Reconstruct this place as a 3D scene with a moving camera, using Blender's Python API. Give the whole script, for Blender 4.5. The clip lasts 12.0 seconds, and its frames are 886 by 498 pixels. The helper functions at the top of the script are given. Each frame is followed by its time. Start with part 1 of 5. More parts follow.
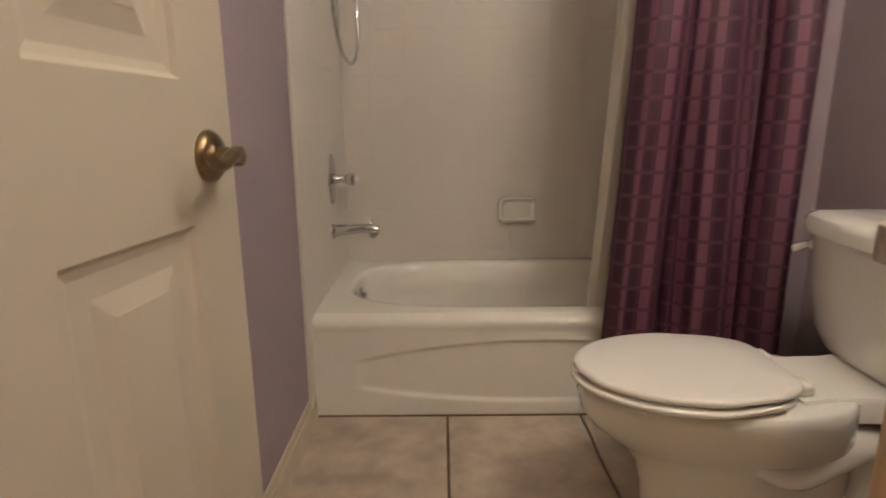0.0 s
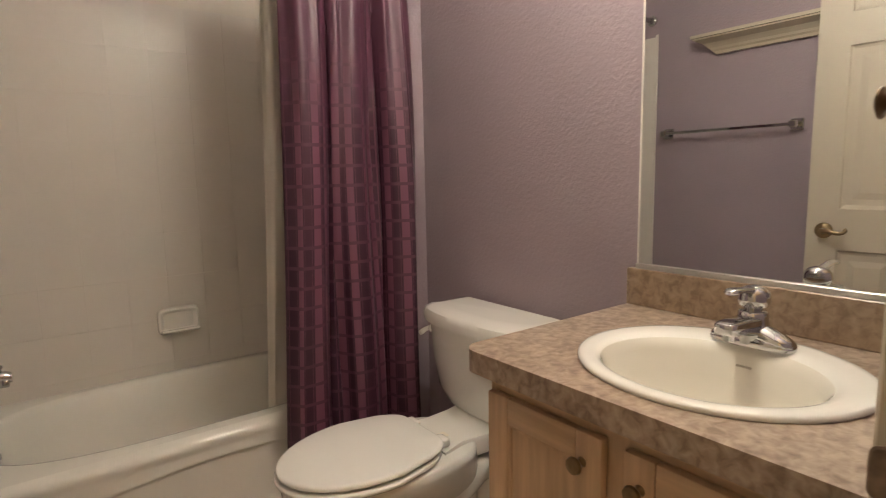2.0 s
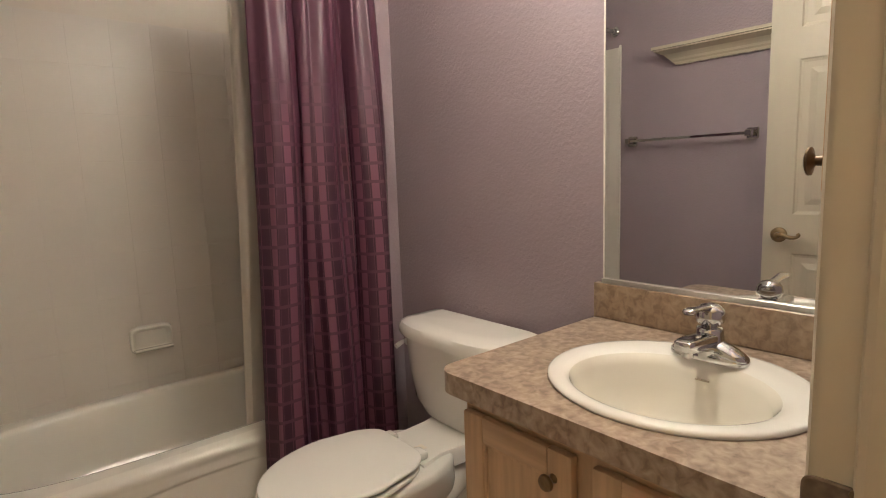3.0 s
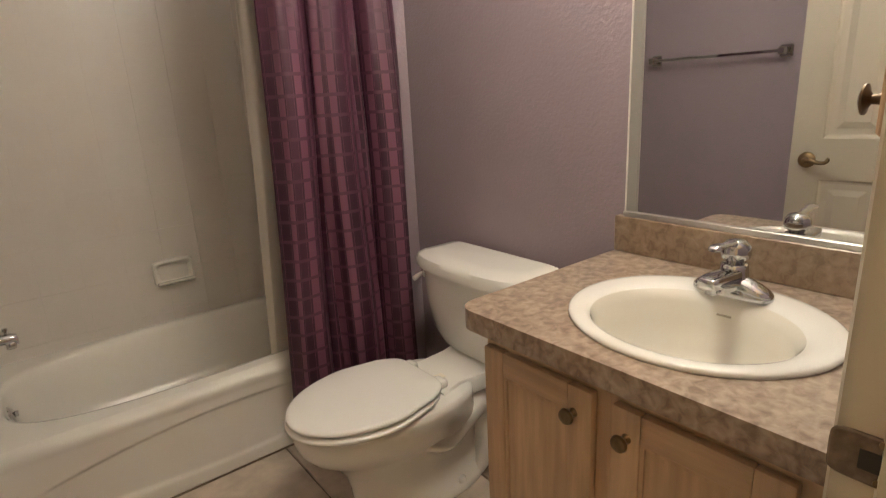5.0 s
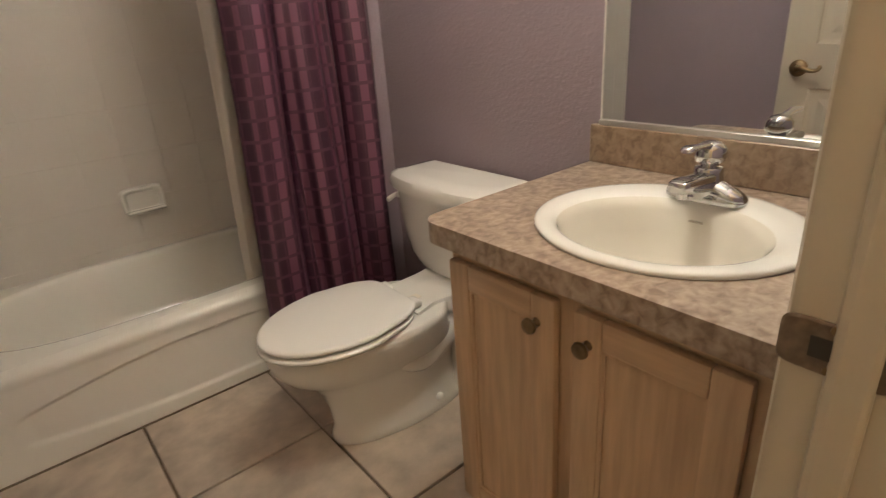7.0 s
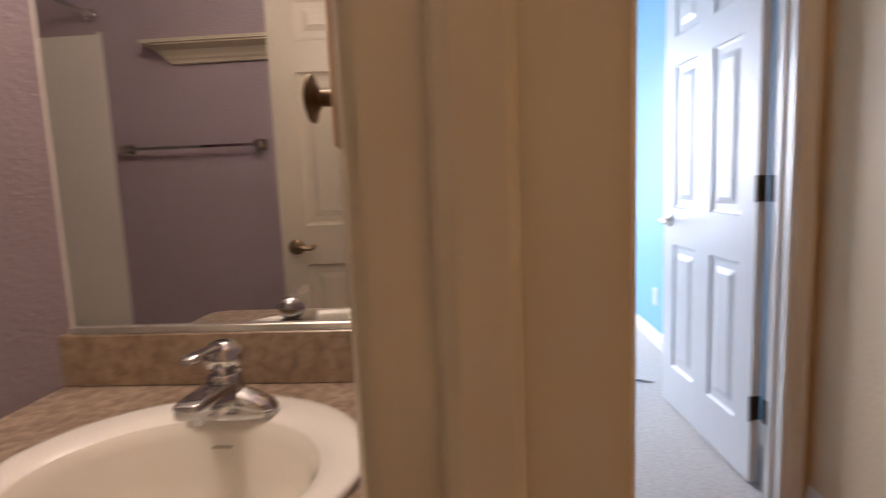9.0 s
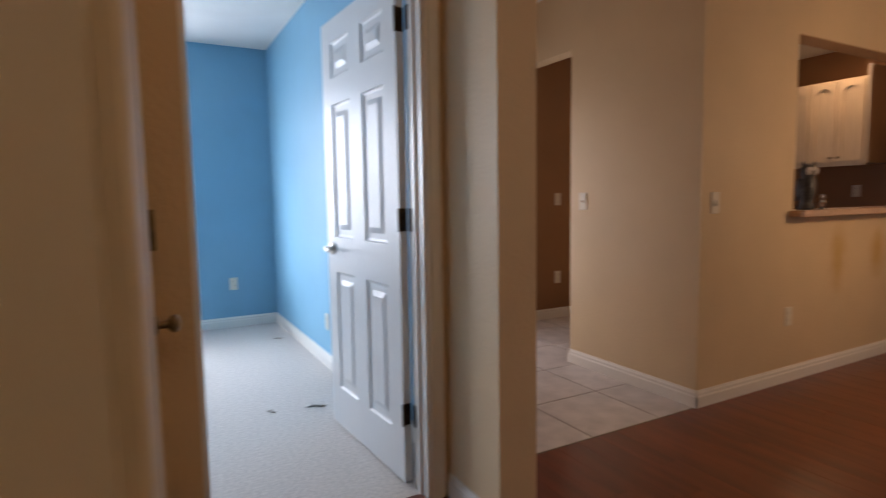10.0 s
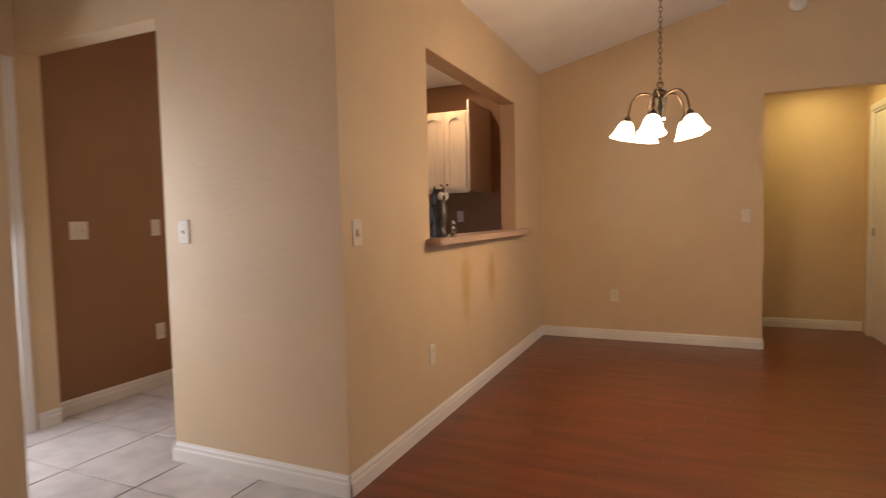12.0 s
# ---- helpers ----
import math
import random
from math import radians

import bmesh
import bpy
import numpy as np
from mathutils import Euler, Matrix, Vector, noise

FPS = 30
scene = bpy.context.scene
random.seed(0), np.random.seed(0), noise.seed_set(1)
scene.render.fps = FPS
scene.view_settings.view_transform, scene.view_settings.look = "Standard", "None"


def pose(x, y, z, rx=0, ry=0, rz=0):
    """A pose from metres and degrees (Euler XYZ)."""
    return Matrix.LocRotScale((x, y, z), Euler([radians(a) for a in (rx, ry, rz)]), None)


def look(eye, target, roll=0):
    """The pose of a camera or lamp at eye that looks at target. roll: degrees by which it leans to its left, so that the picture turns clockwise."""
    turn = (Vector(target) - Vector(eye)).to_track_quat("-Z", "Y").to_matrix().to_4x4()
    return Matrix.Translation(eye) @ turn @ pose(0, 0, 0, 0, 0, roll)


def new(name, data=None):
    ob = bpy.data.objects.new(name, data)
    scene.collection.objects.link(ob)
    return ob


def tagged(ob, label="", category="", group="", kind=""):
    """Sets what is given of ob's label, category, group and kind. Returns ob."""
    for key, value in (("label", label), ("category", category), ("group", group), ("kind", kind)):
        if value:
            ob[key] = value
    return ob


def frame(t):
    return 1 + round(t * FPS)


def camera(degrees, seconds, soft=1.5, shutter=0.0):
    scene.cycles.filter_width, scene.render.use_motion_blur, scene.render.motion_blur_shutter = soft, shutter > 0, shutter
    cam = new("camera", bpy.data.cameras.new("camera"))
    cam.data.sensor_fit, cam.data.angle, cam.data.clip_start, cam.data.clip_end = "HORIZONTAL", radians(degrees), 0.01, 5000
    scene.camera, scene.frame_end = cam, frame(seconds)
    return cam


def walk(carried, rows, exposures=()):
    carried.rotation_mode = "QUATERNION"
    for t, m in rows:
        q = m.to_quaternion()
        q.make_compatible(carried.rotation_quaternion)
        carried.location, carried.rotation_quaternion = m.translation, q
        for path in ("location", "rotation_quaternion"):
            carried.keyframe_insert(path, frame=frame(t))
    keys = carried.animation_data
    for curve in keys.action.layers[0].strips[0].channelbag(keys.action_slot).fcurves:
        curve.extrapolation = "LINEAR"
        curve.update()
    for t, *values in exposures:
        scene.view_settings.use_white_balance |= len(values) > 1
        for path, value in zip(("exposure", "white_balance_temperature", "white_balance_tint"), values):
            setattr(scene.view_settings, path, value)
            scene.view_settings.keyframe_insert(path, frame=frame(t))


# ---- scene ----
cam = camera(77.7, 12.0, soft=1.05, shutter=0.4)
PATH = [
    (0, (0.419, 0.365, 0.933), (0.422, 2.314, 0.487), -0.4),
    (0.5, (0.371, 0.355, 0.996), (0.751, 2.284, 0.632), -0.7),
    (1, (0.337, 0.296, 1.054), (1.112, 2.113, 0.743), -0.9),
    (1.5, (0.296, 0.249, 1.116), (1.34, 1.931, 0.829), -1.2),
    (2, (0.274, 0.202, 1.153), (1.464, 1.787, 0.889), -1.2),
    (2.5, (0.258, 0.175, 1.189), (1.508, 1.714, 0.928), -1.5),
    (4.5, (0.252, 0.194, 1.242), (1.49, 1.711, 0.834), -2.9),
    (5, (0.259, 0.202, 1.241), (1.444, 1.719, 0.7), -3.1),
    (5.5, (0.258, 0.203, 1.243), (1.391, 1.719, 0.595), -3.5),
    (6, (0.259, 0.197, 1.227), (1.347, 1.709, 0.499), -3.9),
    (6.5, (0.278, 0.182, 1.188), (1.332, 1.68, 0.385), -4.4),
    (8.5, (0.54, 0.266, 1.172), (2.384, 0.96, 0.829), -2.8),
    (9, (0.586, 0.277, 1.159), (2.566, 0.412, 0.909), -2.3),
    (9.5, (0.611, 0.256, 1.158), (2.541, -0.229, 0.951), -1.4),
    (10, (0.571, 0.204, 1.163), (2.322, -0.747, 0.984), -0.9),
    (10.5, (0.659, 0.016, 1.16), (2.18, -1.273, 0.998), -0.7),
    (11, (0.8, -0.193, 1.169), (2.11, -1.699, 1.039), -1.1),
    (11.5, (0.997, -0.347, 1.179), (2.102, -2.009, 1.054), -1.0),
    (12, (1.194, -0.501, 1.18), (2.002, -2.327, 1.065), -1.2),
]
EXPOSURES = [
    (0.0, 0.14, 6400, 10), (2.5, 0.14, 6300, 8), (6.5, 0.16, 6250, 7), (8.3, -0.10, 6350, 16),
    (9.0, -0.38, 6900, 26), (9.5, -0.88, 7000, 24), (10.0, -1.0, 7000, 22), (10.5, -0.9, 7900, 25),
    (11.0, -0.55, 8300, 29), (11.5, -0.25, 8200, 28), (12.0, -0.15, 6300, 14),
]
walk(cam, [(t, look(e, g, r)) for t, e, g, r in PATH], EXPOSURES)

# ---- world and light ----
world = bpy.data.worlds.new("sky")
scene.world = world
world.use_nodes = True
wn = world.node_tree
sky = wn.nodes.new("ShaderNodeTexSky")
sky.sky_type, sky.sun_disc = "NISHITA", False
sky.sun_elevation, sky.sun_rotation = radians(42), radians(200)
wn.nodes["Background"].inputs[1].default_value = 0.12
wn.links.new(sky.outputs[0], wn.nodes["Background"].inputs[0])


def lamp(name, kind, m, power, colour, size=0.1, size_y=None):
    data = bpy.data.lights.new(name, kind)
    data.energy, data.color = power, colour
    if kind == "AREA":
        data.size = size
        if size_y:
            data.shape, data.size_y = "RECTANGLE", size_y
    elif kind == "POINT":
        data.shadow_soft_size = size
    elif kind == "SUN":
        data.angle = size
    ob = new(name, data)
    ob.matrix_world = m
    return ob


WARM = (1.0, 0.64, 0.34)
BULB = (1.0, 0.905, 0.735)
DAY = (0.80, 0.91, 1.0)
lamp("sun", "SUN", look((0, 0, 8), (2.4, 4.5, 0)), 2.2, (1.0, 0.95, 0.86), radians(0.6))
# unseen bathroom bulbs, placed by the paired glints and the curtain's shadow
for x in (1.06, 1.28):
    lamp("assumed_bathroom_bulb", "POINT", pose(x, 0.84, 2.10), 15, BULB, 0.085)
# little hall: unseen fill light, added to brighten the door jamb
lamp("hall_fill_light", "POINT", pose(0.45, -0.20, 2.30), 7.5, (1.0, 0.68, 0.40), 0.08)
# chandelier, kitchen downlight, and an assumed unseen lamp beyond the dining room
lamp("dining_bulbs", "POINT", pose(1.326, -3.78, 1.56), 46, (1.0, 0.68, 0.39), 0.14)
lamp("kitchen_downlight", "AREA", look((3.22, -5.06, 2.55), (3.22, -5.06, 0)), 13, WARM, 0.16)
lamp("assumed_far_hall_light", "AREA", look((0.1, -6.45, 2.36), (0.1, -6.45, 0)), 6, (1.0, 0.78, 0.30), 0.2)
# daylight through the openings
lamp("bedroom_window_sky", "AREA", look((6.04, 0.72, 1.38), (2.6, 0.40, 1.0)), 290, (0.72, 0.86, 1.0), 1.35, 1.4)
lamp("entry_glass_sky", "AREA", look((4.60, -1.875, 1.05), (2.6, -2.2, 0.2)), 27, (0.88, 0.92, 1.0), 0.5, 1.5)
# daylight from an assumed living room window out of view
lamp("assumed_window_sky", "AREA", look((-3.1, -3.45, 1.4), (2.0, -3.45, 0.9)), 24, (0.85, 0.92, 1.0), 2.4, 1.8)

# ---- materials ----
def mat(name, base, rough=0.5, metal=0.0, var=0.08, scale=3.0, bump=0.0, bscale=120.0, coat=0.0, per=0.0, emit=0.0, distance=0.002, squash=None, detail=4.0):
    m = bpy.data.materials.new(name)
    m.use_nodes = True
    n, l = m.node_tree.nodes, m.node_tree.links
    b = n["Principled BSDF"]
    b.inputs["Roughness"].default_value, b.inputs["Metallic"].default_value = rough, metal
    b.inputs["Coat Weight"].default_value = coat
    b.inputs["Coat Roughness"].default_value = 0.08
    geo = n.new("ShaderNodeNewGeometry")
    place = geo.outputs["Position"]
    if squash:
        mp = n.new("ShaderNodeMapping")
        mp.inputs["Scale"].default_value = squash
        l.new(place, mp.inputs["Vector"])
        place = mp.outputs[0]
    info = n.new("ShaderNodeObjectInfo")
    shift = n.new("ShaderNodeVectorMath")
    shift.operation = "MULTIPLY_ADD"
    shift.inputs[1].default_value = (per * 30, per * 17, per * 23)
    l.new(info.outputs["Random"], shift.inputs[0])
    l.new(place, shift.inputs[2])
    place = shift.outputs[0]
    big, fine = n.new("ShaderNodeTexNoise"), n.new("ShaderNodeTexNoise")
    big.inputs["Scale"].default_value, big.inputs["Detail"].default_value = scale, detail
    fine.inputs["Scale"].default_value, fine.inputs["Detail"].default_value = bscale, 3
    l.new(place, big.inputs["Vector"]), l.new(place, fine.inputs["Vector"])
    mix = n.new("ShaderNodeMix")
    mix.data_type = "RGBA"
    dark = [max(0.0, c * (1 - var)) for c in base]
    light = [min(1.0, c * (1 + var)) for c in base]
    ramp = n.new("ShaderNodeMapRange")
    ramp.inputs[1].default_value, ramp.inputs[2].default_value = 0.32, 0.68
    l.new(big.outputs[0], ramp.inputs[0]), l.new(ramp.outputs[0], mix.inputs[0])
    mix.inputs[6].default_value, mix.inputs[7].default_value = (*dark, 1), (*light, 1)
    out = mix.outputs[2]
    if per:
        tone = n.new("ShaderNodeHueSaturation")
        r2 = n.new("ShaderNodeMapRange")
        r2.inputs[3].default_value, r2.inputs[4].default_value = 1 - per, 1 + per
        l.new(info.outputs["Random"], r2.inputs[0])
        l.new(r2.outputs[0], tone.inputs["Value"]), l.new(out, tone.inputs["Color"])
        out = tone.outputs[0]
    l.new(out, b.inputs["Base Color"])
    rr = n.new("ShaderNodeMapRange")
    rr.inputs[3].default_value, rr.inputs[4].default_value = max(0.02, rough * 0.85), min(1.0, rough * 1.15)
    l.new(fine.outputs[0], rr.inputs[0]), l.new(rr.outputs[0], b.inputs["Roughness"])
    if bump:
        bp = n.new("ShaderNodeBump")
        bp.inputs["Strength"].default_value, bp.inputs["Distance"].default_value = bump, distance
        l.new(fine.outputs[0], bp.inputs["Height"]), l.new(bp.outputs[0], b.inputs["Normal"])
    if emit:
        b.inputs["Emission Color"].default_value, b.inputs["Emission Strength"].default_value = (*base, 1), emit
    return m


LILAC = mat("lilac_paint", (0.345, 0.277, 0.310), 0.5, var=0.03, bump=0.6, bscale=95, distance=0.004)
BEIGE = mat("beige_paint", (0.665, 0.505, 0.315), 0.6, var=0.03, bump=0.3, bscale=60, distance=0.006)
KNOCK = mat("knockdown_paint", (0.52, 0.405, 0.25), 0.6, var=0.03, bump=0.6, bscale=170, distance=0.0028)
CREAM = mat("cream_paint", (0.72, 0.66, 0.58), 0.5, var=0.03, bump=0.2, bscale=70)
BROWN = mat("brown_paint", (0.30, 0.155, 0.075), 0.55, var=0.04, bump=0.3, bscale=90)
BLUE = mat("blue_paint", (0.17, 0.41, 0.57), 0.55, var=0.03, bump=0.25, bscale=90)
CEIL = mat("ceiling_paint", (0.82, 0.80, 0.77), 0.85, var=0.03, bump=0.6, bscale=70, distance=0.005)
TRIM = mat("trim_paint", (0.55, 0.485, 0.375), 0.33, var=0.04, bump=0.06, bscale=30)
WHITE_TRIM = mat("white_trim_paint", (0.78, 0.75, 0.70), 0.35, var=0.02)
DOORP = mat("door_paint", (0.54, 0.485, 0.395), 0.38, var=0.02, bump=0.12, bscale=260, squash=(1, 1, 0.12), distance=0.0008)
DOORB = mat("bedroom_door_paint", (0.70, 0.69, 0.68), 0.42, var=0.02, bump=0.12, bscale=260, squash=(1, 1, 0.12), distance=0.0008)
GROUT = mat("grout", (0.17, 0.125, 0.085), 0.9, var=0.2, scale=20, bump=0.4, bscale=300)
FLOORT = mat("floor_tile_glaze", (0.475, 0.395, 0.32), 0.33, var=0.24, scale=9, bump=0.12, bscale=40, per=0.05, detail=8)
FOYERT = mat("foyer_tile_glaze", (0.50, 0.445, 0.405), 0.3, var=0.16, scale=8, bump=0.1, bscale=40, per=0.05, detail=8)
WALLT = mat("wall_tile_glaze", (0.71, 0.665, 0.61), 0.34, var=0.03, scale=2.5, per=0.0, bump=0.08, bscale=9)
WALLG = mat("wall_tile_joint", (0.70, 0.655, 0.60), 0.3, var=0.03)
TUBM = mat("tub_enamel", (0.80, 0.78, 0.72), 0.10, var=0.02, bump=0.03, bscale=10, coat=0.3)
CHINA = mat("white_china", (0.82, 0.80, 0.755), 0.07, var=0.015, coat=0.4)
BISCUIT = mat("basin_china", (0.77, 0.735, 0.66), 0.08, var=0.015, coat=0.4)
SEATM = mat("seat_plastic", (0.84, 0.825, 0.785), 0.09, var=0.01)
CHROME = mat("chrome", (0.58, 0.58, 0.585), 0.06, 1.0, var=0.02)
BRONZE = mat("antique_bronze", (0.26, 0.19, 0.11), 0.32, 1.0, var=0.25, scale=40)
CHANDB = mat("chandelier_bronze", (0.085, 0.055, 0.035), 0.42, 0.85, var=0.2, scale=40)
DARKB = mat("dark_bronze", (0.10, 0.065, 0.04), 0.38, 0.9, var=0.25, scale=40)
STRIKE = mat("strike_bronze", (0.20, 0.15, 0.11), 0.42, 0.7, var=0.3, scale=60)
NICKEL = mat("brushed_nickel", (0.52, 0.49, 0.44), 0.28, 1.0, var=0.05)
MAPLE = mat("pickled_maple", (0.53, 0.365, 0.23), 0.42, var=0.14, scale=9, bump=0.1, bscale=50, squash=(6, 6, 0.5), detail=6)
MAPLE_H = mat("pickled_maple_rail", (0.53, 0.365, 0.23), 0.42, var=0.14, scale=9, bump=0.1, bscale=50, squash=(6, 0.5, 6), detail=6)
TOE = mat("toe_kick", (0.14, 0.09, 0.05), 0.7)
PLASTIC = mat("ivory_plastic", (0.72, 0.66, 0.55), 0.35, var=0.02)
SLOT = mat("dark_slot", (0.03, 0.025, 0.02), 0.6)
CARPET = mat("carpet_pile", (0.68, 0.635, 0.595), 0.95, var=0.12, scale=60, bump=1.0, bscale=320, distance=0.008, detail=9)
CABWHITE = mat("whitewashed_cabinet", (0.62, 0.52, 0.40), 0.45, var=0.07, scale=8, squash=(5, 5, 0.6))
CABSIDE = mat("cabinet_side_laminate", (0.58, 0.53, 0.47), 0.5, var=0.03)
OWLM = mat("owl_resin", (0.036, 0.032, 0.029), 0.45, var=0.6, scale=60, bump=0.6, bscale=90)
OWLF = mat("owl_face_resin", (0.42, 0.40, 0.37), 0.5, var=0.3, scale=80)
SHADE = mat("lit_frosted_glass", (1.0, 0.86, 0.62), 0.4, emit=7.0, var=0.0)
GLOW = mat("lit_lens", (1.0, 0.85, 0.6), 0.4, emit=20.0, var=0.0)


def laminate(name, a, b, c):
    m = mat(name, b, 0.3, var=0.0)
    n, l = m.node_tree.nodes, m.node_tree.links
    geo = n["Geometry"]
    t1, t2 = n.new("ShaderNodeTexNoise"), n.new("ShaderNodeTexNoise")
    t1.inputs["Scale"].default_value, t1.inputs["Detail"].default_value, t1.inputs["Distortion"].default_value = 52, 8, 0.5
    t2.inputs["Scale"].default_value, t2.inputs["Detail"].default_value = 14, 6
    ad = n.new("ShaderNodeMath")
    ad.operation = "MULTIPLY_ADD"
    ad.inputs[1].default_value = 0.45
    l.new(geo.outputs["Position"], t1.inputs["Vector"]), l.new(geo.outputs["Position"], t2.inputs["Vector"])
    l.new(t2.outputs[0], ad.inputs[0]), l.new(t1.outputs[0], ad.inputs[2])
    r = n.new("ShaderNodeValToRGB")
    r.color_ramp.elements[0].position, r.color_ramp.elements[0].color = 0.56, (*a, 1)
    r.color_ramp.elements[1].position, r.color_ramp.elements[1].color = 0.92, (*c, 1)
    e = r.color_ramp.elements.new(0.72)
    e.color = (*b, 1)
    l.new(ad.outputs[0], r.inputs[0]), l.new(r.outputs[0], n["Principled BSDF"].inputs["Base Color"])
    return m


COUNTER = laminate("stone_laminate", (0.215, 0.155, 0.115), (0.33, 0.25, 0.19), (0.45, 0.36, 0.285))
SPLASH = laminate("stone_laminate_splash", (0.215, 0.15, 0.10), (0.30, 0.215, 0.145), (0.38, 0.285, 0.20))
LEDGE = laminate("ledge_laminate", (0.42, 0.28, 0.20), (0.50, 0.35, 0.26), (0.56, 0.41, 0.32))


def stained_wall():
    """The beige paint with two ochre streaks under the ledge."""
    m = mat("beige_paint_streaked", (0.665, 0.505, 0.315), 0.6, var=0.03, bump=0.3, bscale=60, distance=0.006)
    n, l = m.node_tree.nodes, m.node_tree.links
    b, geo = n["Principled BSDF"], n["Geometry"]
    out = b.inputs["Base Color"].links[0].from_socket
    sep = n.new("ShaderNodeSeparateXYZ")
    l.new(geo.outputs["Position"], sep.inputs[0])
    wob = n.new("ShaderNodeTexNoise")
    wob.inputs["Scale"].default_value = 7
    l.new(geo.outputs["Position"], wob.inputs["Vector"])
    total = None
    for cy, w, zc, h in ((-3.81, 0.14, 0.76, 0.27), (-4.31, 0.14, 0.74, 0.22)):
        mp = n.new("ShaderNodeVectorMath")
        mp.operation = "SUBTRACT"
        mp.inputs[1].default_value = (0, cy, zc)
        l.new(geo.outputs["Position"], mp.inputs[0])
        sc = n.new("ShaderNodeVectorMath")
        sc.operation = "MULTIPLY"
        sc.inputs[1].default_value = (0, 1 / w, 1 / h)
        l.new(mp.outputs[0], sc.inputs[0])
        ln = n.new("ShaderNodeVectorMath")
        ln.operation = "LENGTH"
        l.new(sc.outputs[0], ln.inputs[0])
        ad = n.new("ShaderNodeMath")
        ad.operation = "MULTIPLY_ADD"
        ad.inputs[1].default_value = 0.9
        l.new(wob.outputs[0], ad.inputs[0]), l.new(ln.outputs["Value"], ad.inputs[2])
        mr = n.new("ShaderNodeMapRange")
        mr.interpolation_type = "SMOOTHSTEP"
        mr.inputs[1].default_value, mr.inputs[2].default_value = 1.45, 0.45
        l.new(ad.outputs[0], mr.inputs[0])
        if total is None:
            total = mr.outputs[0]
        else:
            mx = n.new("ShaderNodeMath")
            mx.operation = "MAXIMUM"
            l.new(total, mx.inputs[0]), l.new(mr.outputs[0], mx.inputs[1])
            total = mx.outputs[0]
    sc = n.new("ShaderNodeMath")
    sc.operation = "MULTIPLY"
    sc.inputs[1].default_value = 0.85
    l.new(total, sc.inputs[0])
    mix = n.new("ShaderNodeMix")
    mix.data_type = "RGBA"
    mix.inputs[7].default_value = (0.52, 0.31, 0.09, 1)
    l.new(sc.outputs[0], mix.inputs[0]), l.new(out, mix.inputs[6]), l.new(mix.outputs[2], b.inputs["Base Color"])
    return m


STAINED = stained_wall()


def wood_floor():
    m = mat("cherry_plank", (0.150, 0.036, 0.0135), 0.30, var=0.30, scale=5, squash=(0.35, 2.2, 1), per=0.05, detail=10, bump=0.02, bscale=30)
    m.node_tree.nodes["Principled BSDF"].inputs["Coat Weight"].default_value = 0.15
    return m


PLANK = wood_floor()


def mirror_glass():
    m = bpy.data.materials.new("mirror_silver")
    m.use_nodes = True
    b = m.node_tree.nodes["Principled BSDF"]
    b.inputs["Base Color"].default_value = (0.76, 0.775, 0.77, 1)
    b.inputs["Metallic"].default_value, b.inputs["Roughness"].default_value = 1.0, 0.0
    return m


MIRROR = mirror_glass()


def pane_glass():
    m = bpy.data.materials.new("window_glass")
    m.use_nodes = True
    b = m.node_tree.nodes["Principled BSDF"]
    b.inputs["Base Color"].default_value = (0.9, 0.95, 0.98, 1)
    b.inputs["Transmission Weight"].default_value, b.inputs["Roughness"].default_value = 1.0, 0.02
    return m


GLASS = pane_glass()


